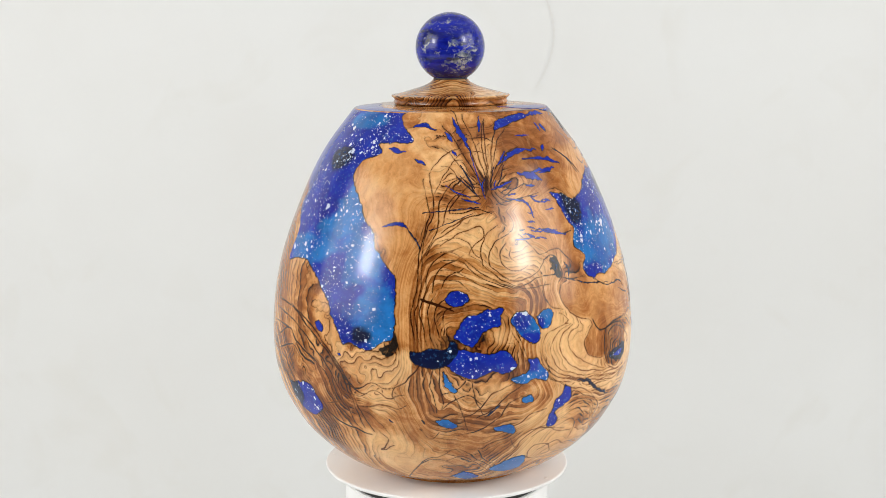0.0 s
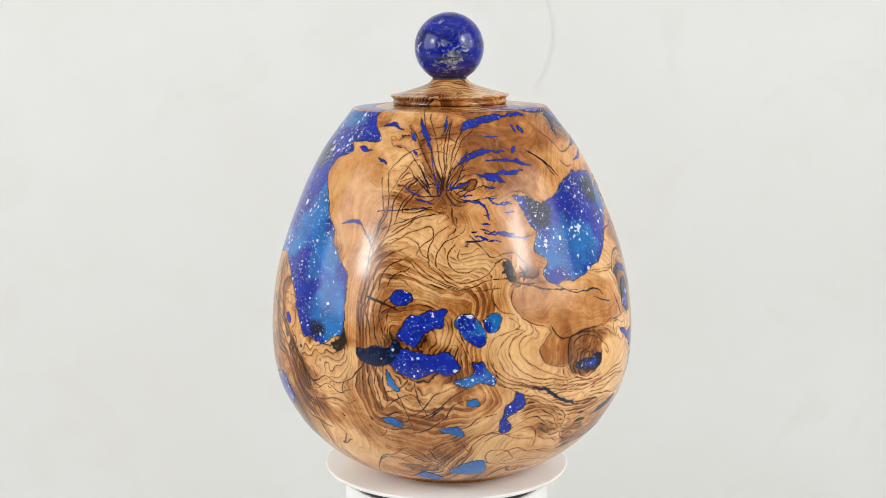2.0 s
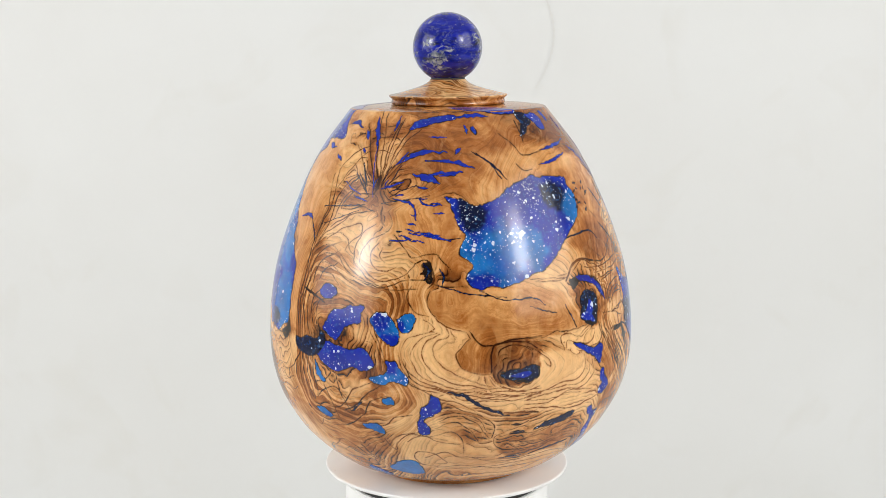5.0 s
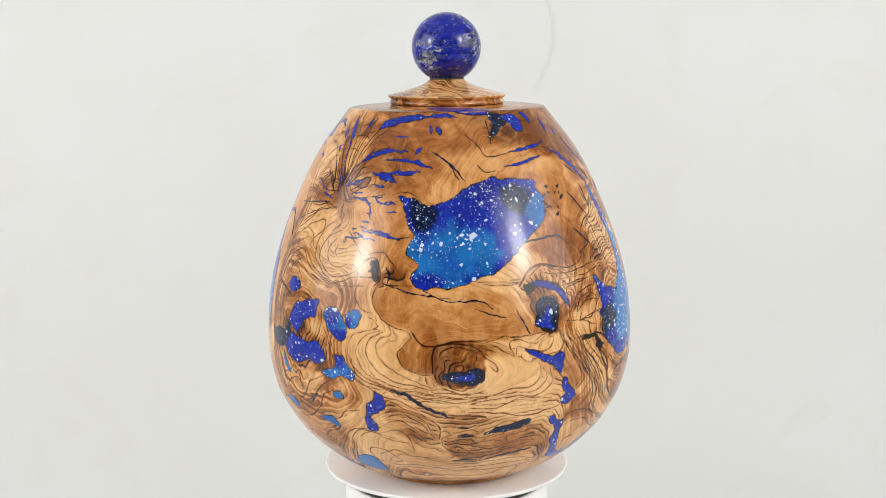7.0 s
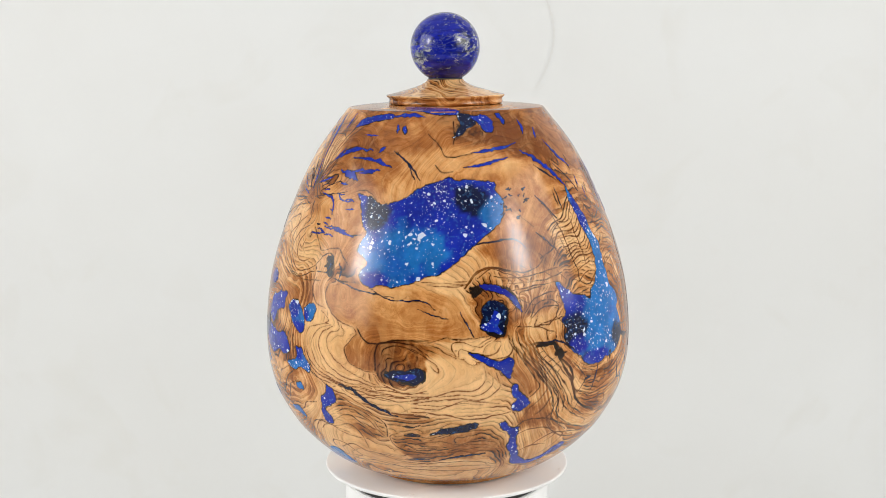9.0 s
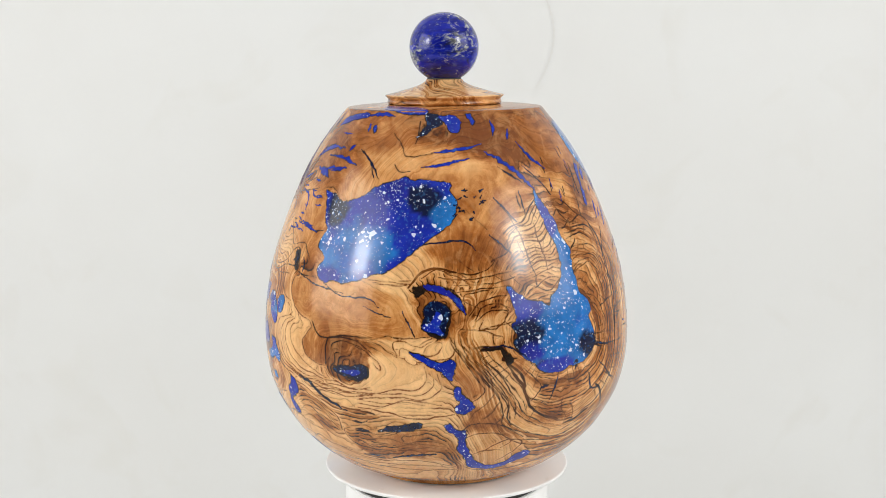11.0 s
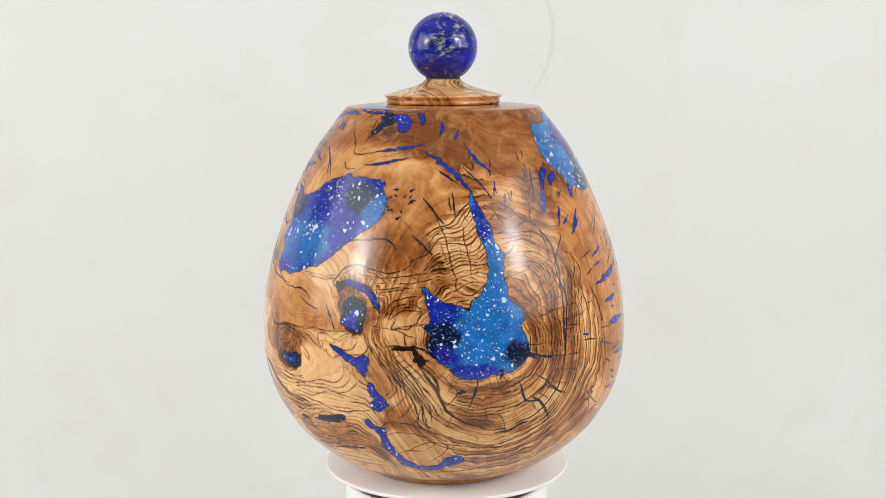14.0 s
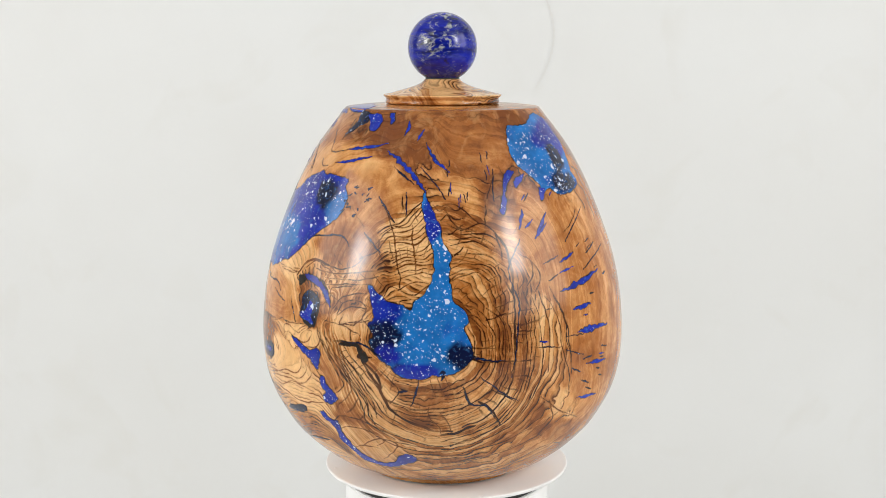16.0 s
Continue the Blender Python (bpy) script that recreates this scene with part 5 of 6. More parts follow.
vein(0.36, [(110.3, 210.7), (113.3, 199.2), (115.1, 187.7), (117.2, 174), (118.3, 161.6)])
vein(0.36, [(120.4, 199.6), (121.7, 184.3), (122.7, 171.8)])
vein(0.36, [(116, 216.3), (117, 207.2)])
vein(0.9, [(78.8, 163.6), (81.2, 170.8), (86, 175.2), (92.4, 173.2)])
vein(0.36, [(131.5, 207.6), (134.3, 199.8), (137.9, 197.1), (143.1, 199.5), (147.4, 195.4), (148.4, 188.9)])
vein(0.36, [(129.9, 210.2), (134.5, 211.4), (138.9, 206.1), (143.1, 199.5)])
vein(0.36, [(132.1, 194.7), (137.8, 193.3), (144.3, 194.3), (148.4, 188.9), (149.2, 178.6)])
vein(0.36, [(132.8, 187), (137, 189.5), (142.6, 189.3), (145.9, 184)])
vein(0.36, [(133.3, 174.5), (137.4, 176.9), (142.8, 176.6), (146.1, 172.6), (147.6, 161.2)])
vein(0.36, [(132.6, 167), (136.6, 170.6), (141.3, 171.7), (145.1, 165.2), (146.2, 160.1)])
vein(0.36, [(132.1, 199.8), (137.1, 195.9), (141.5, 195.7)])
vein(0.36, [(154.7, 181.9), (158.2, 177.6), (159, 169.8), (157, 163.8), (155.3, 159)])
vein(0.36, [(156.8, 180.3), (160.8, 172.1), (160.9, 164.4), (158.9, 158.4)])
vein(0.36, [(153.4, 175.6), (155.8, 167.7), (153.9, 161.7)])
vein(0.25, [(150.4, 228.2), (146.1, 215)])
vein(0.25, [(145.6, 211.1), (144.5, 196.9)])
vein(0.25, [(154.2, 193.5), (156.2, 197.2)])
vein(0.25, [(185.3, 203.7), (174.8, 190.6)])
vein(0.25, [(190.6, 183.2), (184.1, 177.9)])
vein(0.8, [(148, 194), (150.5, 186.1), (151.4, 178.4), (152.2, 168.2), (151.7, 159.5)])
vein(0.36, [(93.3, 137.7), (95.3, 126.3), (100.2, 114.2), (105.2, 101.8), (108.2, 90.9), (109.6, 80.2)])
vein(0.36, [(95.1, 135.5), (97, 125.4), (102.5, 113.4), (106.7, 102.1), (110.4, 89.9), (116.9, 80), (125.1, 72.1)])
vein(0.36, [(96.8, 134.6), (99.5, 124.7), (104.8, 114), (108.9, 102.6), (113.2, 88.9), (121.1, 78.9), (129.4, 74.1)])
vein(0.36, [(90.6, 135.7), (93.6, 125.9), (98.6, 115.2), (104.4, 101.6), (105.9, 90.4)])
vein(0.36, [(111.9, 116.7), (115.3, 110.5), (117.8, 104.1), (115.6, 96.7)])
vein(0.36, [(116.6, 110.7), (123.1, 107.3), (129.5, 106.2), (136.4, 111.5)])
vein(0.36, [(117.8, 101.3), (124.4, 101.9), (130.8, 102.1), (136.4, 104.7)])
vein(0.36, [(115, 98.1), (121.6, 93.1), (129.5, 93.6), (136.5, 96.3)])
vein(0.36, [(116.2, 92.5), (122.8, 88.8), (130.8, 89.1), (136.6, 92)])
vein(0.36, [(109.7, 139.7), (106.7, 144.4), (108, 149.8), (102.7, 150.2), (98.1, 145.4)])
vein(0.36, [(113.4, 158.2), (116, 163.6), (121.6, 158.9), (126.8, 165.5)])
vein(0.36, [(120.4, 148.6), (117.6, 154.8), (121.6, 156.3)])
vein(0.36, [(99.1, 140.4), (103.1, 139.9), (106.7, 144.4)])
vein(0.36, [(103.1, 137.3), (103.3, 130.8), (105.5, 128.6)])
vein(0.36, [(106.6, 81), (116.4, 72.8), (126.4, 66.4), (137.3, 68.2)])
vein(0.36, [(104.1, 86.8), (107.3, 74.2), (117.1, 63.2), (127.8, 60.4), (137.5, 63.3)])
vein(0.36, [(101.6, 60.9), (109.9, 69.4), (115.7, 65), (108.3, 49.1)])
vein(0.36, [(121.3, 55.2), (129.3, 53.4), (137.9, 55.6)])
vein(0.36, [(96.5, 43.7), (103.5, 38.2), (117.6, 36.8), (138.4, 47.5)])
vein(1.2, [(106.3, 122.3), (109.1, 113.5), (112.4, 104.6), (114.8, 93.7), (120, 85.4), (126.7, 79.4), (133.6, 78.6)])
vein(1.2, [(99.4, 128), (105.5, 129.3)])
vein(0.9, [(107, 126.3), (105.6, 122.1), (109.9, 122.9)])
vein(0.36, [(137.1, 147.6), (141.6, 140.9), (142.8, 130.6), (142.8, 122.8), (140.2, 113.9), (135.1, 107.5), (130.1, 104.9)])
vein(0.36, [(137.7, 141.2), (139.6, 133.4), (139.6, 123.1)])
vein(0.36, [(133.9, 154), (139.1, 152.6), (143.6, 144.6), (145.5, 132.9), (145.4, 121.2), (142.9, 111), (136.5, 102), (130, 99.3)])
vein(0.36, [(143.1, 152.3), (147, 145.5), (148.9, 133.8), (148.1, 118.3), (144.9, 106.7), (138.5, 96.2), (130, 90.6)])
vein(0.36, [(153.4, 165.3), (153.5, 152.4), (155.3, 139.2), (155.1, 126.3), (154.5, 110.5), (152.1, 97.1), (147.1, 84.5), (139.2, 75.5), (130, 70.4)])
vein(0.36, [(155.2, 157.3), (157.7, 146.6), (158.1, 132.2), (157.3, 115.2), (154.9, 99.4), (150.7, 85.4), (142.8, 75.1), (132.9, 66.5)])
vein(0.36, [(157.5, 157), (159.3, 147.6), (159.8, 138.4), (160.3, 125.2), (159.7, 109.3), (156.7, 94.6), (151.3, 78.7), (140.3, 67.9), (130, 62.6)])
vein(0.36, [(160, 160.4), (161.7, 148.4), (162.9, 137.7), (162.7, 124.6), (162, 111.4)])
vein(0.36, [(162.2, 156.1), (165, 147.7), (167.1, 136.7), (167.7, 123.3), (170.7, 108.8), (170.6, 97.6)])
vein(0.36, [(164.2, 161), (167.6, 148.4), (169.7, 136), (170.4, 125.2), (171.6, 108.5)])
vein(0.36, [(142.8, 120.9), (158, 120.4)])
vein(0.36, [(151.6, 112.4), (156.7, 110.7)])
vein(0.36, [(152.4, 137.8), (158.2, 136.7)])
vein(0.36, [(158.8, 126.8), (166.8, 126.2)])
vein(0.36, [(143, 144.7), (149.9, 149)])
vein(0.36, [(133.8, 118.2), (130.1, 116.9)])
vein(0.36, [(129.9, 56), (139.2, 60), (151, 67.7), (159.6, 76.3)])
vein(0.36, [(129.9, 48), (143.1, 52.1), (155.5, 60.5), (164.6, 68.8)])
vein(0.36, [(145.1, 36.6), (158.2, 41.4), (170.3, 56.3), (188.3, 49.9)])
vein(0.36, [(160.3, 98), (168.4, 86.4), (179.5, 76.6)])
vein(0.36, [(163.9, 94), (166.7, 80.5), (163.6, 69.3)])
vein(0.75, [(149.8, 165.7), (151.6, 157.8), (151.8, 142.4), (151.5, 126.9), (150.9, 111.2), (148.5, 99.2), (143.4, 88.3), (136.9, 81)])
vein(0.75, [(138.3, 123.8), (142.2, 120.9)])
vein(0.75, [(141.1, 98.1), (145.4, 91), (148.1, 81.1)])
vein(0.75, [(137.1, 104.7), (138.5, 96.2)])
vein(0.45, [(138.3, 129.6), (143.5, 129.2), (145.5, 130.3)])
vein(0.45, [(144.2, 105.4), (152.8, 96.2)])
vein(1.4, [(130, 75.6), (134.2, 76.8), (140.3, 82)])
vein(0.28, [(13.5, 221.9), (9.3, 241.3), (4.6, 260.8), (-0.9, 283.8)])
vein(0.28, [(13.4, 223.3), (11.8, 238.4), (9.4, 254.5), (5.8, 271.4)])
vein(0.28, [(13.8, 224.6), (14.4, 241.1), (15.9, 255.7), (17.4, 268)])
vein(0.28, [(14.1, 224.6), (17.7, 240.9), (22.3, 253.9), (27.6, 261.2)])
vein(0.28, [(14.4, 223.2), (19.1, 233.8), (24.2, 243.3), (31, 248.6)])
vein(0.28, [(12.6, 222), (6, 231.7), (0.1, 243), (-4.6, 248.8)])
vein(0.28, [(12.6, 221.3), (4.2, 226.4), (-0.8, 236), (-4.3, 237.4)])
vein(0.25, [(3.1, 249.5), (8.3, 254.2), (15.7, 254.9), (20.3, 250.7)])
vein(0.25, [(1, 241.3), (6.7, 245.4), (16.2, 243.8), (19.4, 237.9)])
vein(0.28, [(5.2, 247.9), (0.1, 246.6), (-4.4, 241.6), (-7.8, 236), (-8.9, 230.5)])
vein(0.28, [(4.9, 240.1), (1, 240.2), (-1.7, 234.6), (-4.2, 229.2), (-6, 219.9)])
vein(0.28, [(4.2, 219.7), (0.8, 218.5), (-1.6, 212), (-3.1, 201.7)])
vein(0.3, [(22.1, 195), (25.4, 188.1), (28, 182.5), (30.5, 182.1)])
vein(0.3, [(15.5, 200.8), (10.6, 193.5), (8.8, 184.8), (9.9, 175.9)])
vein(0.3, [(-3.7, 191.5), (0.6, 194), (4.8, 191.3), (6.7, 184.9), (9.4, 180.9)])
vein(0.3, [(135.2, 148.9), (140.4, 146.1), (144.2, 136.9), (144.4, 125.2), (141.5, 113.8), (135.8, 105.5), (130.1, 102.1)])
vein(0.3, [(145.2, 153.4), (148, 144.2), (149.9, 132.3), (149.5, 118), (146.6, 105.1), (140.6, 93.1), (132.7, 86)])
vein(0.3, [(154.7, 161.3), (156.6, 145.5), (156.6, 128.6), (155.9, 111.5), (153.5, 98.2), (148.6, 84.3), (140.8, 71.7), (130, 66.2)])
vein(0.3, [(165.5, 155.5), (168.6, 141.6), (169.5, 128.1), (170.9, 117)])
vein(0.3, [(120.5, 104.4), (127, 104), (133.4, 106.2), (136.4, 108.1)])
vein(0.3, [(116.3, 95.4), (122.9, 91), (130.8, 91.4), (136.6, 94)])
vein(0.3, [(108.4, 70.9), (118.9, 66.5), (127.8, 63.5), (137.4, 65.5)])
vein(0.28, [(36.8, 139.2), (33, 136.2), (30.2, 131.3), (29.4, 123.8), (32.6, 114.5), (38.2, 109.1), (46.1, 105.8), (54.1, 104), (67.6, 104)])
vein(0.28, [(27.3, 124.5), (29.7, 113.1), (35.1, 107), (43.1, 103.2), (52.7, 101.1), (67.6, 100.3)])
vein(0.28, [(38.2, 94.2), (43.9, 91.8), (48.7, 87.3), (52, 77.9)])
vein(0.28, [(37.8, 43.4), (50.4, 43.2), (60.4, 43.1), (68.2, 44.5)])
vein(0.28, [(62.8, 100.9), (69.2, 102.1), (76.4, 102.8), (81.8, 102.7), (85.9, 108.7), (85.4, 116.9)])
vein(0.28, [(62.7, 96.6), (69.9, 96.4), (77.2, 97.7), (83.4, 96.7)])
vein(0.28, [(62.2, 64.5), (71.2, 65.5), (80.2, 67.9), (89.3, 66)])
vein(0.28, [(61.6, 44.8), (72.2, 45), (82.9, 45.8), (92.3, 43.1)])
vein(0.3, [(124.9, 212.1), (120.5, 206.1), (117.8, 199.5), (113, 197.2), (109.5, 193)])
vein(0.3, [(126, 197.2), (121.9, 190.7), (117.6, 190.2), (113.2, 189.5)])
vein(0.3, [(127.4, 186.4), (124.2, 181.9), (118.3, 182.2), (114.5, 180)])
vein(0.3, [(127.8, 180.1), (124.6, 177.5), (119.1, 178.5), (115.4, 175.7)])
vein(0.3, [(127.7, 173.8), (124.4, 173.7), (120, 173.5), (116.3, 170.8)])
vein(0.3, [(132.4, 190.9), (137.4, 191.4), (143.5, 191.8), (147.2, 186.4)])
vein(0.3, [(133, 170.7), (137, 173.7), (142, 174.1), (145.6, 168.9)])
vein(0.3, [(131.8, 205), (135.7, 197.8), (140, 196.4)])
vein(0.3, [(133, 180.7), (137.2, 183.2), (142.7, 182.9), (146.4, 178.9), (148.4, 171.1)])
# pale sapwood and brown heartwood with their own edges: lightness, line strength, softness of the edge in mm, outline
pool(0.5, 0.06, 2, [(-41.7, 238.3), (-35.1, 244.7), (-31, 251), (-19.7, 250.1), (-10.6, 237.4), (-11.4, 222.4), (-9.2, 209.4), (-11.7, 196.4), (-11.9, 183.7), (-18.2, 180.7), (-24.7, 195.5), (-31.8, 210.4), (-40, 227.1)])
pool(0.34, 0.12, 2, [(-18.8, 190.9), (-12.8, 188.7), (-11.9, 162), (-16.6, 161.7), (-17.8, 173.2)])
pool(0.4, 0.12, 2, [(-16.4, 168.1), (-10.8, 168.5), (-12.6, 154.3), (-11.7, 132.5), (-15.7, 136), (-16.6, 151.4)])
pool(0.82, 0.5, 3, [(-3.9, 212), (11.4, 208.9), (15.5, 200.8), (11.9, 190.9), (5.4, 186.2), (-3.6, 186.4)])
pool(0.15, 0.4, 2, [(0.8, 223.8), (6.6, 224.3), (12.3, 223.4), (14.8, 212.6), (11.4, 208.9), (4.5, 209.3), (0.7, 210.7), (-1.6, 217.2)])
pool(0.12, 0.15, 3, [(21.2, 260.1), (50.7, 267.4), (70.3, 260.5), (62.3, 245), (44, 224), (31.8, 229.8), (23.1, 237.7), (19.6, 246.5)])
pool(0.45, 0.1, 3, [(23.4, 221.1), (36.3, 216.9), (41.5, 197.1), (42.2, 179.7), (35.3, 185.1), (25.5, 189.3), (21, 200.3)])
pool(0.6, 0.08, 3, [(55, 241.4), (61.5, 232.9), (61.8, 224), (49.3, 212), (45.6, 221), (47, 232.2)])
pool(0.85, 0.6, 1.5, [(-41.9, 161.2), (-36.9, 145.2), (-32.3, 131.8), (-31.5, 126.7), (-25.4, 129.3), (-18.3, 126.6), (-13, 129.8), (-11.7, 119.5), (-17.2, 108.1), (-24.2, 108.2), (-32.4, 113), (-41, 130.7), (-47.1, 149)])
pool(0.15, 0.3, 2, [(-32.1, 93.2), (-25.5, 96.5), (-24.7, 87.7), (-28.3, 78.3), (-31.8, 82.2)])
pool(0.32, 0.3, 2, [(-26.3, 87.2), (-19.3, 90.5), (-12.4, 88.5), (-7.2, 82.6), (-8.4, 71.6), (-14.3, 80), (-21.7, 80.2)])
pool(0.78, 0.3, 2, [(-28.6, 76.3), (-20.5, 77), (-15.1, 70.6), (-10, 56.8), (-19, 32.2), (-26.6, 43.3), (-30.6, 57.7)])
pool(0.22, 1, 2, [(-74, 127.9), (-57.5, 129.1), (-45.1, 115.8), (-35.6, 100.8), (-34.2, 89.4), (-43.4, 85.7), (-40.8, 103.3), (-50.4, 103.8), (-65.9, 99.6)])
pool(0.1, 1, 2.5, [(-10.8, 168.5), (-1.4, 166.1), (3.1, 158.4), (3, 148.2), (-2.7, 148.3), (-4, 131.6), (-10.4, 131.3), (-12.4, 142.8)])
pool(0.1, 1, 2, [(-3.5, 153.4), (3, 152), (-0.9, 143.2), (0.3, 132.9), (-3.5, 130.3)])
pool(0.9, 0.5, 1.5, [(12, 141.1), (17.5, 141.6), (17.3, 131.3), (12.6, 133.3)])
pool(0.92, 0.3, 1.5, [(21.2, 70.1), (27, 75.6), (38.7, 72.4), (43.2, 58.2), (40.6, 42), (28.5, 46.5)])
pool(0.85, 0.35, 2, [(8, 106), (14.5, 111.9), (17.3, 107.4), (11.4, 98.6), (8.7, 100.4)])
pool(0.35, 0.5, 2, [(21.4, 117.3), (28.8, 112.8), (31, 98.1), (26.8, 90.6), (19, 95.7), (18, 108.6)])
pool(0.38, 0.5, 2.5, [(-1.2, 75.7), (3.7, 73.6), (12.9, 77.9), (18.9, 62.8), (11.7, 53.1), (0.2, 63.9)])
pool(0.22, 0.06, 2.5, [(96.5, 227.6), (111.6, 231.5), (121, 218.7), (115, 207.1), (106.9, 199), (104.1, 179.7), (96.9, 172), (87.4, 178.6), (82.8, 186.8), (91.7, 197.4), (93.5, 217)])
pool(0.2, 0.1, 3, [(62.3, 264.5), (75.8, 264.3), (75.8, 244.5), (69.7, 234.9), (62.8, 230.9)])
pool(0.55, 0.12, 3, [(77.4, 250.4), (93.1, 249.5), (94.1, 240.5), (80, 230.3), (71.3, 230.7)])
pool(0.1, 0.12, 3, [(27.2, 260.8), (50.2, 264.5), (70.7, 261.3), (70.1, 249.1), (56.1, 235), (50.4, 216), (43.2, 221), (33.1, 230), (22.4, 239.1), (21.5, 254.2)])
pool(0.5, 0.06, 2.5, [(50.4, 216), (56.3, 230.9), (69.9, 244.8), (69.2, 225.4), (60, 217.5), (53.9, 212.2)])
pool(0.4, 0.06, 3, [(23.6, 209.9), (34.9, 220.5), (41.7, 210.4), (44.4, 189.8), (45.6, 172.1), (36.5, 181.3), (27.9, 193.1)])
pool(0.38, 0.06, 1.2, [(35, 162.9), (42.5, 166.5), (48.5, 164.5), (54.2, 156), (67.9, 154.8), (67.8, 135.1), (58.3, 134.7), (51.7, 132.2), (48.4, 134.4), (46.2, 140.6), (40.5, 142.4), (37.4, 147.1), (33.9, 154.9)])
pool(0.4, 0.25, 1.2, [(46.3, 136.1), (49.1, 131.3), (52.1, 129), (52, 117.2), (49, 115.6), (44.2, 118.9), (42.1, 126.4)])
pool(1, 0.45, 1.2, [(39.9, 137.8), (44.9, 139.2), (45.6, 135.4), (42.1, 127.1), (44.2, 117.6), (52.3, 114.6), (56.8, 106.9), (51.5, 106.5), (41.2, 110.3), (33.9, 120.9), (33.1, 131.3)])
pool(0.1, 0.9, 1.2, [(52.7, 129), (55, 132.4), (62.1, 131.3), (67.2, 125.4), (67.1, 116.3), (62, 107.1), (55.5, 108.2), (52.3, 115.9)])
pool(0.8, 0.3, 1.5, [(27, 72.5), (41, 77.4), (45.8, 65.5), (55.7, 51.3), (68.2, 46), (69, 22.1), (48.5, 37.7), (33.9, 44.6), (26.4, 54)])
pool(0.35, 0.9, 1.5, [(39.1, 97.4), (46.8, 91.6), (53.3, 81.5), (52.7, 72.5), (44.9, 71.1), (38.4, 81.9)])
pool(0.25, 0.6, 1.5, [(57.7, 88.3), (67.6, 86.8), (68, 54.3), (57.9, 59.1), (55.6, 72.9)])
pool(0.38, 0.06, 1.2, [(63, 162.5), (75, 159.5), (81.3, 143.5), (84.6, 136.6), (75.9, 135.8), (69.4, 133.7), (63, 133.9)])
pool(1, 0.25, 1.2, [(68, 125.4), (76.4, 124.1), (83.7, 118.5), (83.1, 109.3), (75.7, 105.6), (66.6, 101.5), (65.4, 105.7), (67.3, 113.7)])
pool(0.95, 0.3, 1.2, [(76.5, 132.5), (84.6, 134), (91.7, 133.9), (91.6, 124.8), (84.4, 124.9)])
pool(0.3, 0.3, 1.5, [(92.3, 122), (96.9, 118.2), (100.4, 106.3), (97.6, 98.7), (92.5, 105.8)])
pool(0.2, 0.4, 2, [(97.1, 94.5), (104, 95.1), (107.6, 79.5), (94.6, 79.7), (95.1, 89.2)])
pool(0.22, 0.6, 2, [(62.6, 86.9), (72.7, 86.4), (81.4, 80.1), (88, 81.8), (93.5, 49.7), (78.1, 55.3), (61.9, 54.5)])
pool(0.85, 0.4, 2, [(61.8, 49.1), (93.4, 42.8), (94.7, 25.8), (60.8, 27.8)])
pool(0.25, 0.06, 2.5, [(94.4, 235.4), (111.2, 233.7), (122.7, 220.6), (118.5, 208.6), (109.5, 201.5), (102.5, 190.3), (95.2, 197.3), (92.4, 211.6)])
pool(0.55, 0.1, 3, [(54.2, 243.3), (91.1, 245.4), (107.2, 234.9), (91.8, 228.1), (73.6, 230.4)])
pool(0.8, 1, 3, [(110, 196.3), (117.2, 203.3), (123.8, 211.4), (124.8, 199.7), (127.3, 182), (126.8, 165.7), (119, 161.6), (116.6, 173.9)])
pool(0.3, 1, 3, [(132.8, 194.7), (142.9, 195.7), (149, 186.3), (148.4, 162.4), (133.9, 163.3)])
pool(0.1, 0.15, 3, [(129.7, 265.4), (152.7, 265.1), (161, 255.3), (157.9, 239), (147, 229.8), (129.8, 239.8)])
pool(0.55, 0.15, 3, [(129.9, 226), (139.9, 228.6), (143.4, 217.8), (142, 207.3), (134.5, 211.4), (129.9, 214.1)])
pool(0.35, 0.08, 3, [(160.1, 219.4), (171.1, 212.8), (190.7, 204.1), (204.5, 184), (193.2, 149.3), (162.8, 157.3), (161.1, 174.6), (155, 193.4)])
pool(0.15, 0.4, 1.5, [(161.6, 79), (172.1, 78.3), (183.8, 72.6), (182.2, 58.4), (169.8, 60.8), (162.6, 69.6)])
pool(0.2, 0.5, 1.5, [(157.3, 95.9), (161, 99.2), (163.7, 88), (161.7, 73.7), (157.8, 76.8), (149.1, 64.3), (144.7, 69.2), (152.9, 84.9)])
pool(0.8, 0.8, 1.5, [(164.7, 105.2), (170.6, 97.6), (179.5, 76.6), (171.6, 80.2), (166.3, 82.3), (163.9, 94)])
pool(0.38, 0.08, 2, [(174.6, 161.4), (207.7, 151.5), (182.8, 74.9), (173.3, 99.5), (171.3, 122.2), (169.3, 146.7)])
pool(0.2, 1, 2.5, [(133.3, 154), (143.1, 152.3), (146.2, 140.5), (146.1, 121.2), (141.5, 111.1), (133.9, 106.2), (137.7, 115.4), (138.3, 134.8)])
pool(0.22, 0.8, 2.5, [(108.5, 122.7), (114, 114.3), (123.1, 106), (136.4, 108.8), (136.6, 93.4), (122.8, 87.2), (114.8, 92.2), (109.8, 109.6)])
pool(0.85, 0.4, 2, [(101.5, 64.8), (109.9, 69.4), (115.7, 65), (109.7, 46.9), (103.3, 52.3)])
pool(0.75, 0.6, 2, [(96.4, 146.3), (106.5, 150.8), (109, 139.6), (103.3, 129.5), (96.9, 132)])

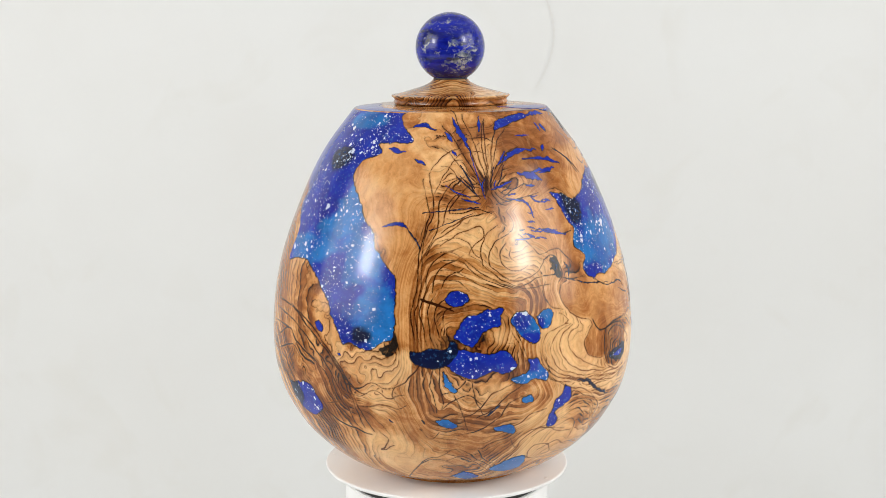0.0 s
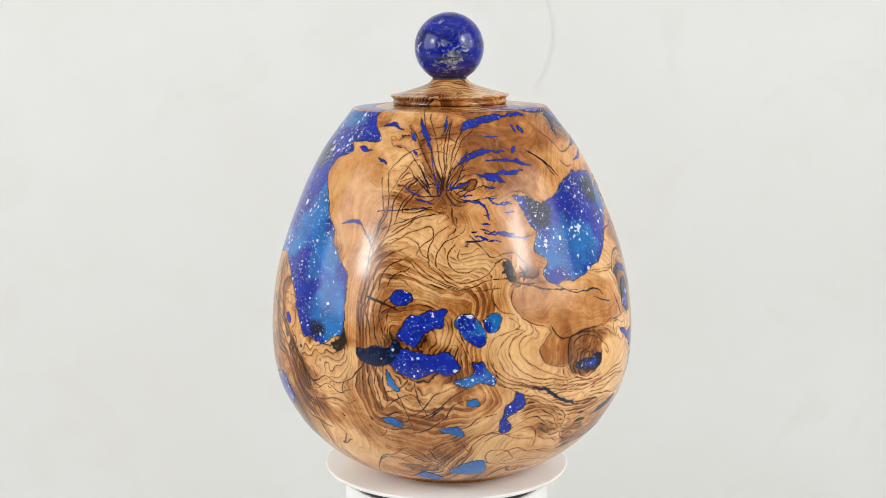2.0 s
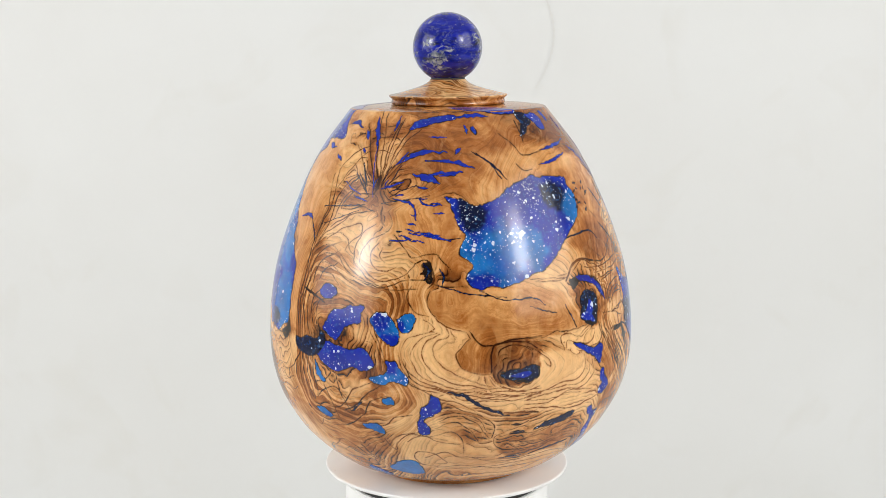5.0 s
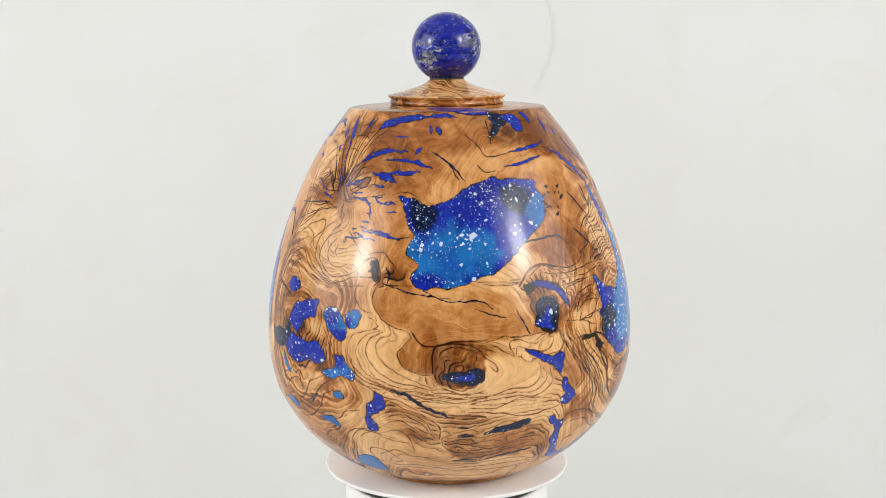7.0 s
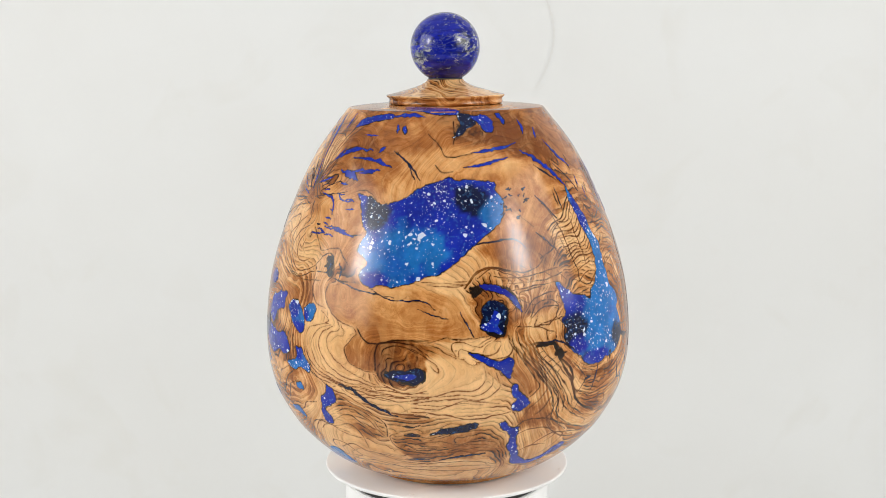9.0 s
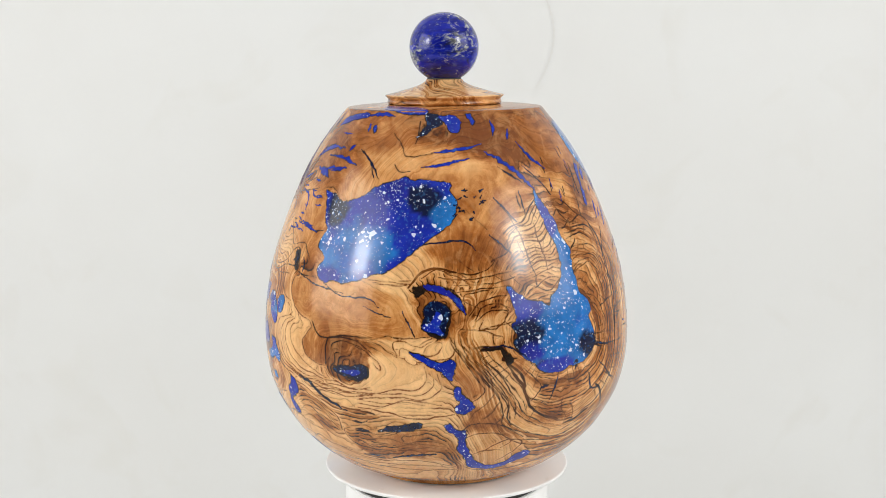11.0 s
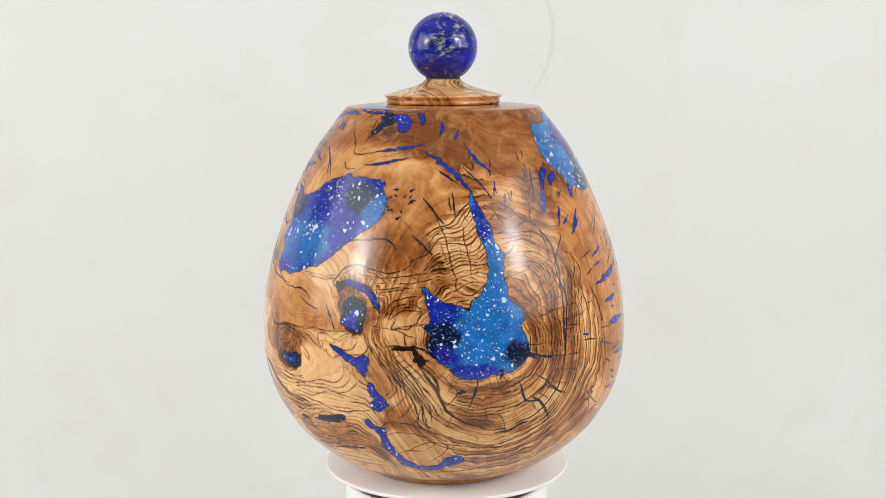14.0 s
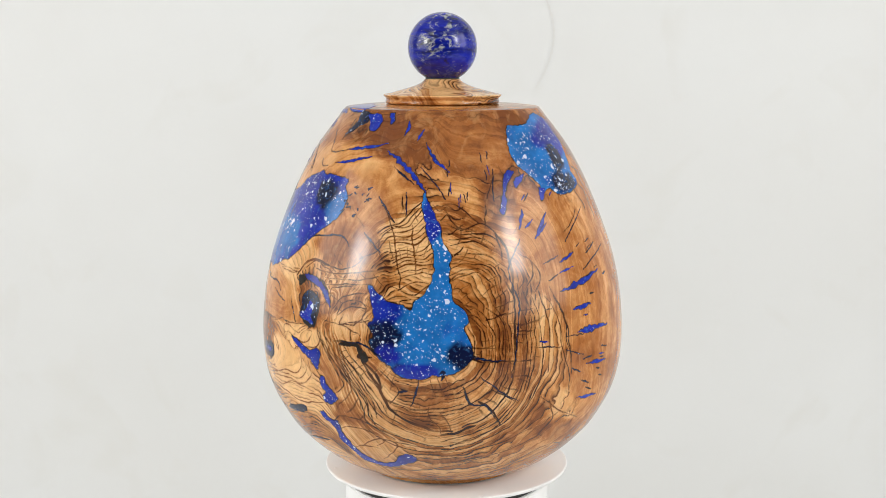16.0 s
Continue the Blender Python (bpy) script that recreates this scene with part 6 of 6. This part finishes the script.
pool(0.8, 0.45, 2, [(7.4, 254.6), (20.1, 254.8), (20.4, 242.1), (14.2, 230), (8.8, 234.4)])
pool(0.78, 0.5, 2, [(-4.7, 251.8), (1.2, 253.2), (6, 231.7), (0.9, 226.5), (-4.2, 231.9)])
pool(0.8, 0.5, 2, [(-9, 241.6), (-1.7, 245.9), (4.7, 235.9), (0, 227.8), (-6.5, 222.5), (-10.2, 231.9)])
pool(0.3, 0.12, 3, [(129.7, 266.9), (153, 266.6), (161, 255.3), (157.9, 239), (147, 229.8), (129.8, 239.8)])
pool(0.4, 0.7, 2, [(62.6, 86.9), (72.7, 86.4), (81.4, 80.1), (88, 81.8), (93.5, 49.7), (78.1, 55.3), (61.9, 54.5)])
pool(0.42, 0.8, 1.5, [(57.7, 88.3), (67.6, 86.8), (68, 54.3), (57.9, 59.1), (55.6, 72.9)])
pool(0.5, 0.9, 2, [(92.5, 135.1), (102.2, 134), (109.3, 117), (116.6, 95.8), (116.7, 73.2), (102.6, 99.9), (95.3, 119.9)])
pool(0.7, 0.7, 2, [(105.4, 118.3), (113.9, 108.4), (117.4, 98.4), (113, 95.9), (107.6, 108)])
pool(0.7, 0.9, 1.5, [(157.5, 157), (162.2, 156.1), (168, 136.5), (169.4, 122.8), (168, 106.9), (161.3, 108.9), (160.4, 131.7)])
pool(0.55, 0.9, 1.5, [(130, 89.1), (136.6, 93.4), (147, 103.7), (151.8, 104.2), (152.1, 97.1), (144.9, 86.5), (130, 81.2)])
pool(0.6, 0.8, 2, [(106.7, 102.1), (111.8, 90.2), (122.5, 79), (137, 75.7), (137.4, 66.3), (120.6, 69.7), (109.4, 78.4)])
# charred bark left in the wood: how black, outline
char(0.8, [(-21.8, 130), (-18.4, 133.1), (-16.7, 139.8), (-15.7, 137.3), (-16.3, 128.2), (-19.7, 125.7)])
char(0.62, [(-3.5, 139.3), (-0.3, 138), (3.5, 132.8), (0.3, 130.3), (-3.5, 129)])
char(0.6, [(7.4, 137.7), (9.4, 141.3), (10.3, 133.5), (8.7, 131.1)])
char(0.85, [(82.7, 143.3), (83.7, 152.1), (86.7, 155.5), (90.9, 152.2), (91.4, 145.7), (89.6, 135.7), (85.3, 136.4)])
char(0.8, [(79.9, 164.1), (85.7, 166), (90.9, 163.9), (93.6, 158.2), (85.5, 162.1), (81.1, 157.6)])
char(0.85, [(104.7, 130.6), (107.4, 127.1), (109.3, 121.1), (107.3, 119.1), (105.5, 125)])
char(0.8, [(99.4, 128.9), (103.3, 130.2), (106.3, 128.8), (104.8, 127.8), (100.2, 127.5)])
char(0.85, [(54.3, 116.1), (58.2, 116.3), (63.3, 117.7), (66.5, 117.7), (66.8, 111), (63.3, 107.7), (57.5, 111)])
char(0.85, [(31.7, 178), (34.5, 180), (35.6, 174.6), (35.1, 166.9), (33.8, 167.2), (32.6, 171.3)])
char(0.6, [(77.8, 262.6), (86.4, 270), (86.2, 263.9), (80.3, 256.3), (77.1, 251.9)])
char(0.55, [(82.7, 257.8), (89.4, 262.1), (91.3, 255.8), (86.5, 254.5)])


def urn_body():
    p = grid_p
    field, strength, light = wood_figure(grid_t, grid_s, p)
    # drying checks point at the heart of the large ring figure
    u, v = np.radians(across(grid_t, 123)) * 105, grid_s - 140
    spokes = np.arctan2(u, v) * 9 + 0.8 * soft_noise(p * 60, 2)
    far = np.hypot(u, v)
    cross = np.clip((far - 22) / 8, 0, 1) * np.clip((78 - far) / 14, 0, 1)
    cross = np.maximum(cross, 0.9 * np.exp(-(across(grid_t, 14) * 1.8 / 26) ** 2 - ((grid_s - 240) / 22) ** 2))
    u2, v2 = np.radians(across(grid_t, 13)) * 95, grid_s - 214
    spokes = np.where(np.hypot(u2, v2 - 14) < 45, np.arctan2(u2, v2) * 8, spokes)
    up = np.gradient(field, axis=0) / (LENGTH / (STEPS - 1))
    round_it = (np.roll(field, -1, 1) - np.roll(field, 1, 1)) / (2 * 360 / TURNS * np.maximum(grid_mm, 0.3))
    pace = np.hypot(up, round_it)
    idx = np.arange(TURNS * STEPS).reshape(STEPS, TURNS)
    nxt = np.roll(idx, -1, 1)
    faces = np.stack([idx[:-1], nxt[:-1], nxt[1:], idx[1:]], -1).reshape(-1, 4)
    mesh = bpy.data.meshes.new("body")
    mesh.vertices.add(TURNS * STEPS)
    mesh.vertices.foreach_set("co", p.ravel())
    mesh.loops.add(faces.size)
    mesh.loops.foreach_set("vertex_index", faces.ravel())
    mesh.polygons.add(len(faces))
    mesh.polygons.foreach_set("loop_start", np.arange(0, faces.size, 4))
    mesh.update(calc_edges=True)
    mesh.polygons.foreach_set("use_smooth", np.ones(len(faces), bool))
    for name, values in (("grain", field), ("figure", strength), ("tone", light), ("bark", grid_bark), ("vein", grid_vein), ("pace", pace), ("checks", spokes), ("checked", cross)):
        mesh.attributes.new(name, "FLOAT", "POINT").data.foreach_set("value", values.ravel().astype(np.float32))
    mesh.materials.append(WOOD)
    mesh.validate()
    body = new("body", mesh)
    body.parent = URN
    body["label"] = "lacquered figured olive wood burl body"
    part("foot", lathe([(0, 0.0), (0.0499, 0.0), (0.0499, 0.0008), (0, 0.0008)]), WOOD, URN, "flat turned foot")
    part("well", lathe([(0.0301, 0.2319), (0.0301, 0.180), (0, 0.180)]), WOOD, URN, "inside of the opening under the lid")


urn_body()


# ---- the lid with its stone knob ----
def urn_lid():
    line = [(0.0295, 0.2275), (0.0295, 0.2325), (0.0344, 0.2325), (0.0354, 0.2328), (0.0359, 0.2337), (0.0357, 0.2346), (0.0353, 0.2352), (0.0356, 0.2361), (0.0367, 0.2370), (0.0373, 0.2376), (0.0369, 0.2382)]
    line += [tuple(q) for q in smooth_curve([(0.0369, 0.2382), (0.0325, 0.2391), (0.0264, 0.2408), (0.0182, 0.2432), (0.0138, 0.2452), (0.0118, 0.2467), (0.0112, 0.2476)], 7)[1:]]
    line += [(0.0100, 0.2478), (0.0, 0.2478)]
    dense = [line[0]]
    for a, b in zip(line, line[1:]):
        n = max(1, int(math.dist(a, b) / 0.0008))
        dense += [(a[0] + (b[0] - a[0]) * k / n, a[1] + (b[1] - a[1]) * k / n) for k in range(1, n + 1)]
    lid = wood = part("lid", lathe([(0, 0.2275)] + dense, 240, 32), WOOD, URN, "turned lid with rippling olive wood grain")
    p = np.array([v.co[:] for v in wood.data.vertices])
    w = p + 0.006 * np.stack([soft_noise(p * 60 + k, 2) for k in (0.0, 13.1, 29.7)], -1)
    field = w[:, 1] * 110 + w[:, 2] * 260 + 3.2 * soft_noise(w * np.array([55, 55, 30]), 2)
    n = len(p)
    # tone drops below the rim: the undercut's shade is put into the wood
    for name, values in (("grain", field * 2.1), ("figure", np.full(n, 0.85)), ("tone", np.where(p[:, 2] < 0.2368, 0.22, 0.60) + 0.2 * soft_noise(p * 45 + 3, 2)), ("bark", np.zeros(n)), ("vein", np.full(n, -4.0)), ("pace", np.full(n, 0.55)), ("checks", np.zeros(n)), ("checked", np.zeros(n))):
        wood.data.attributes.new(name, "FLOAT", "POINT").data.foreach_set("value", values.astype(np.float32))
    part("collar", lathe([(0, 0.2476), (0.0105, 0.2476), (0.0108, 0.2482), (0.0106, 0.2489), (0, 0.2491)], 96), DARK, lid, "thin dark joint under the stone")
    bm = bmesh.new()
    bmesh.ops.create_uvsphere(bm, u_segments=128, v_segments=80, radius=0.0217)
    ball = part("knob", bm, LAPIS, lid, "polished lapis ball with grey veins")
    ball.location = (0, 0, 0.2675)
    return lid


urn_lid()


# ---- the turning ----
def motions():
    turn = 8.1463
    lean = Vector((0, 0, 1)).rotation_difference(Vector((-0.00914, -0.0077, 1.0))).to_matrix().to_4x4()
    seat = Matrix.Translation((0.00461, 0.00036, 0.0003)) @ lean
    times = [0.5 * k for k in range(33)]
    walk(URN, [(t, pose(0, 0, 0, 0, 0, -turn * t) @ seat) for t in times])
    walk(SPIN, [(t, pose(0, 0, 0, 0, 0, -turn * t)) for t in times])


motions()
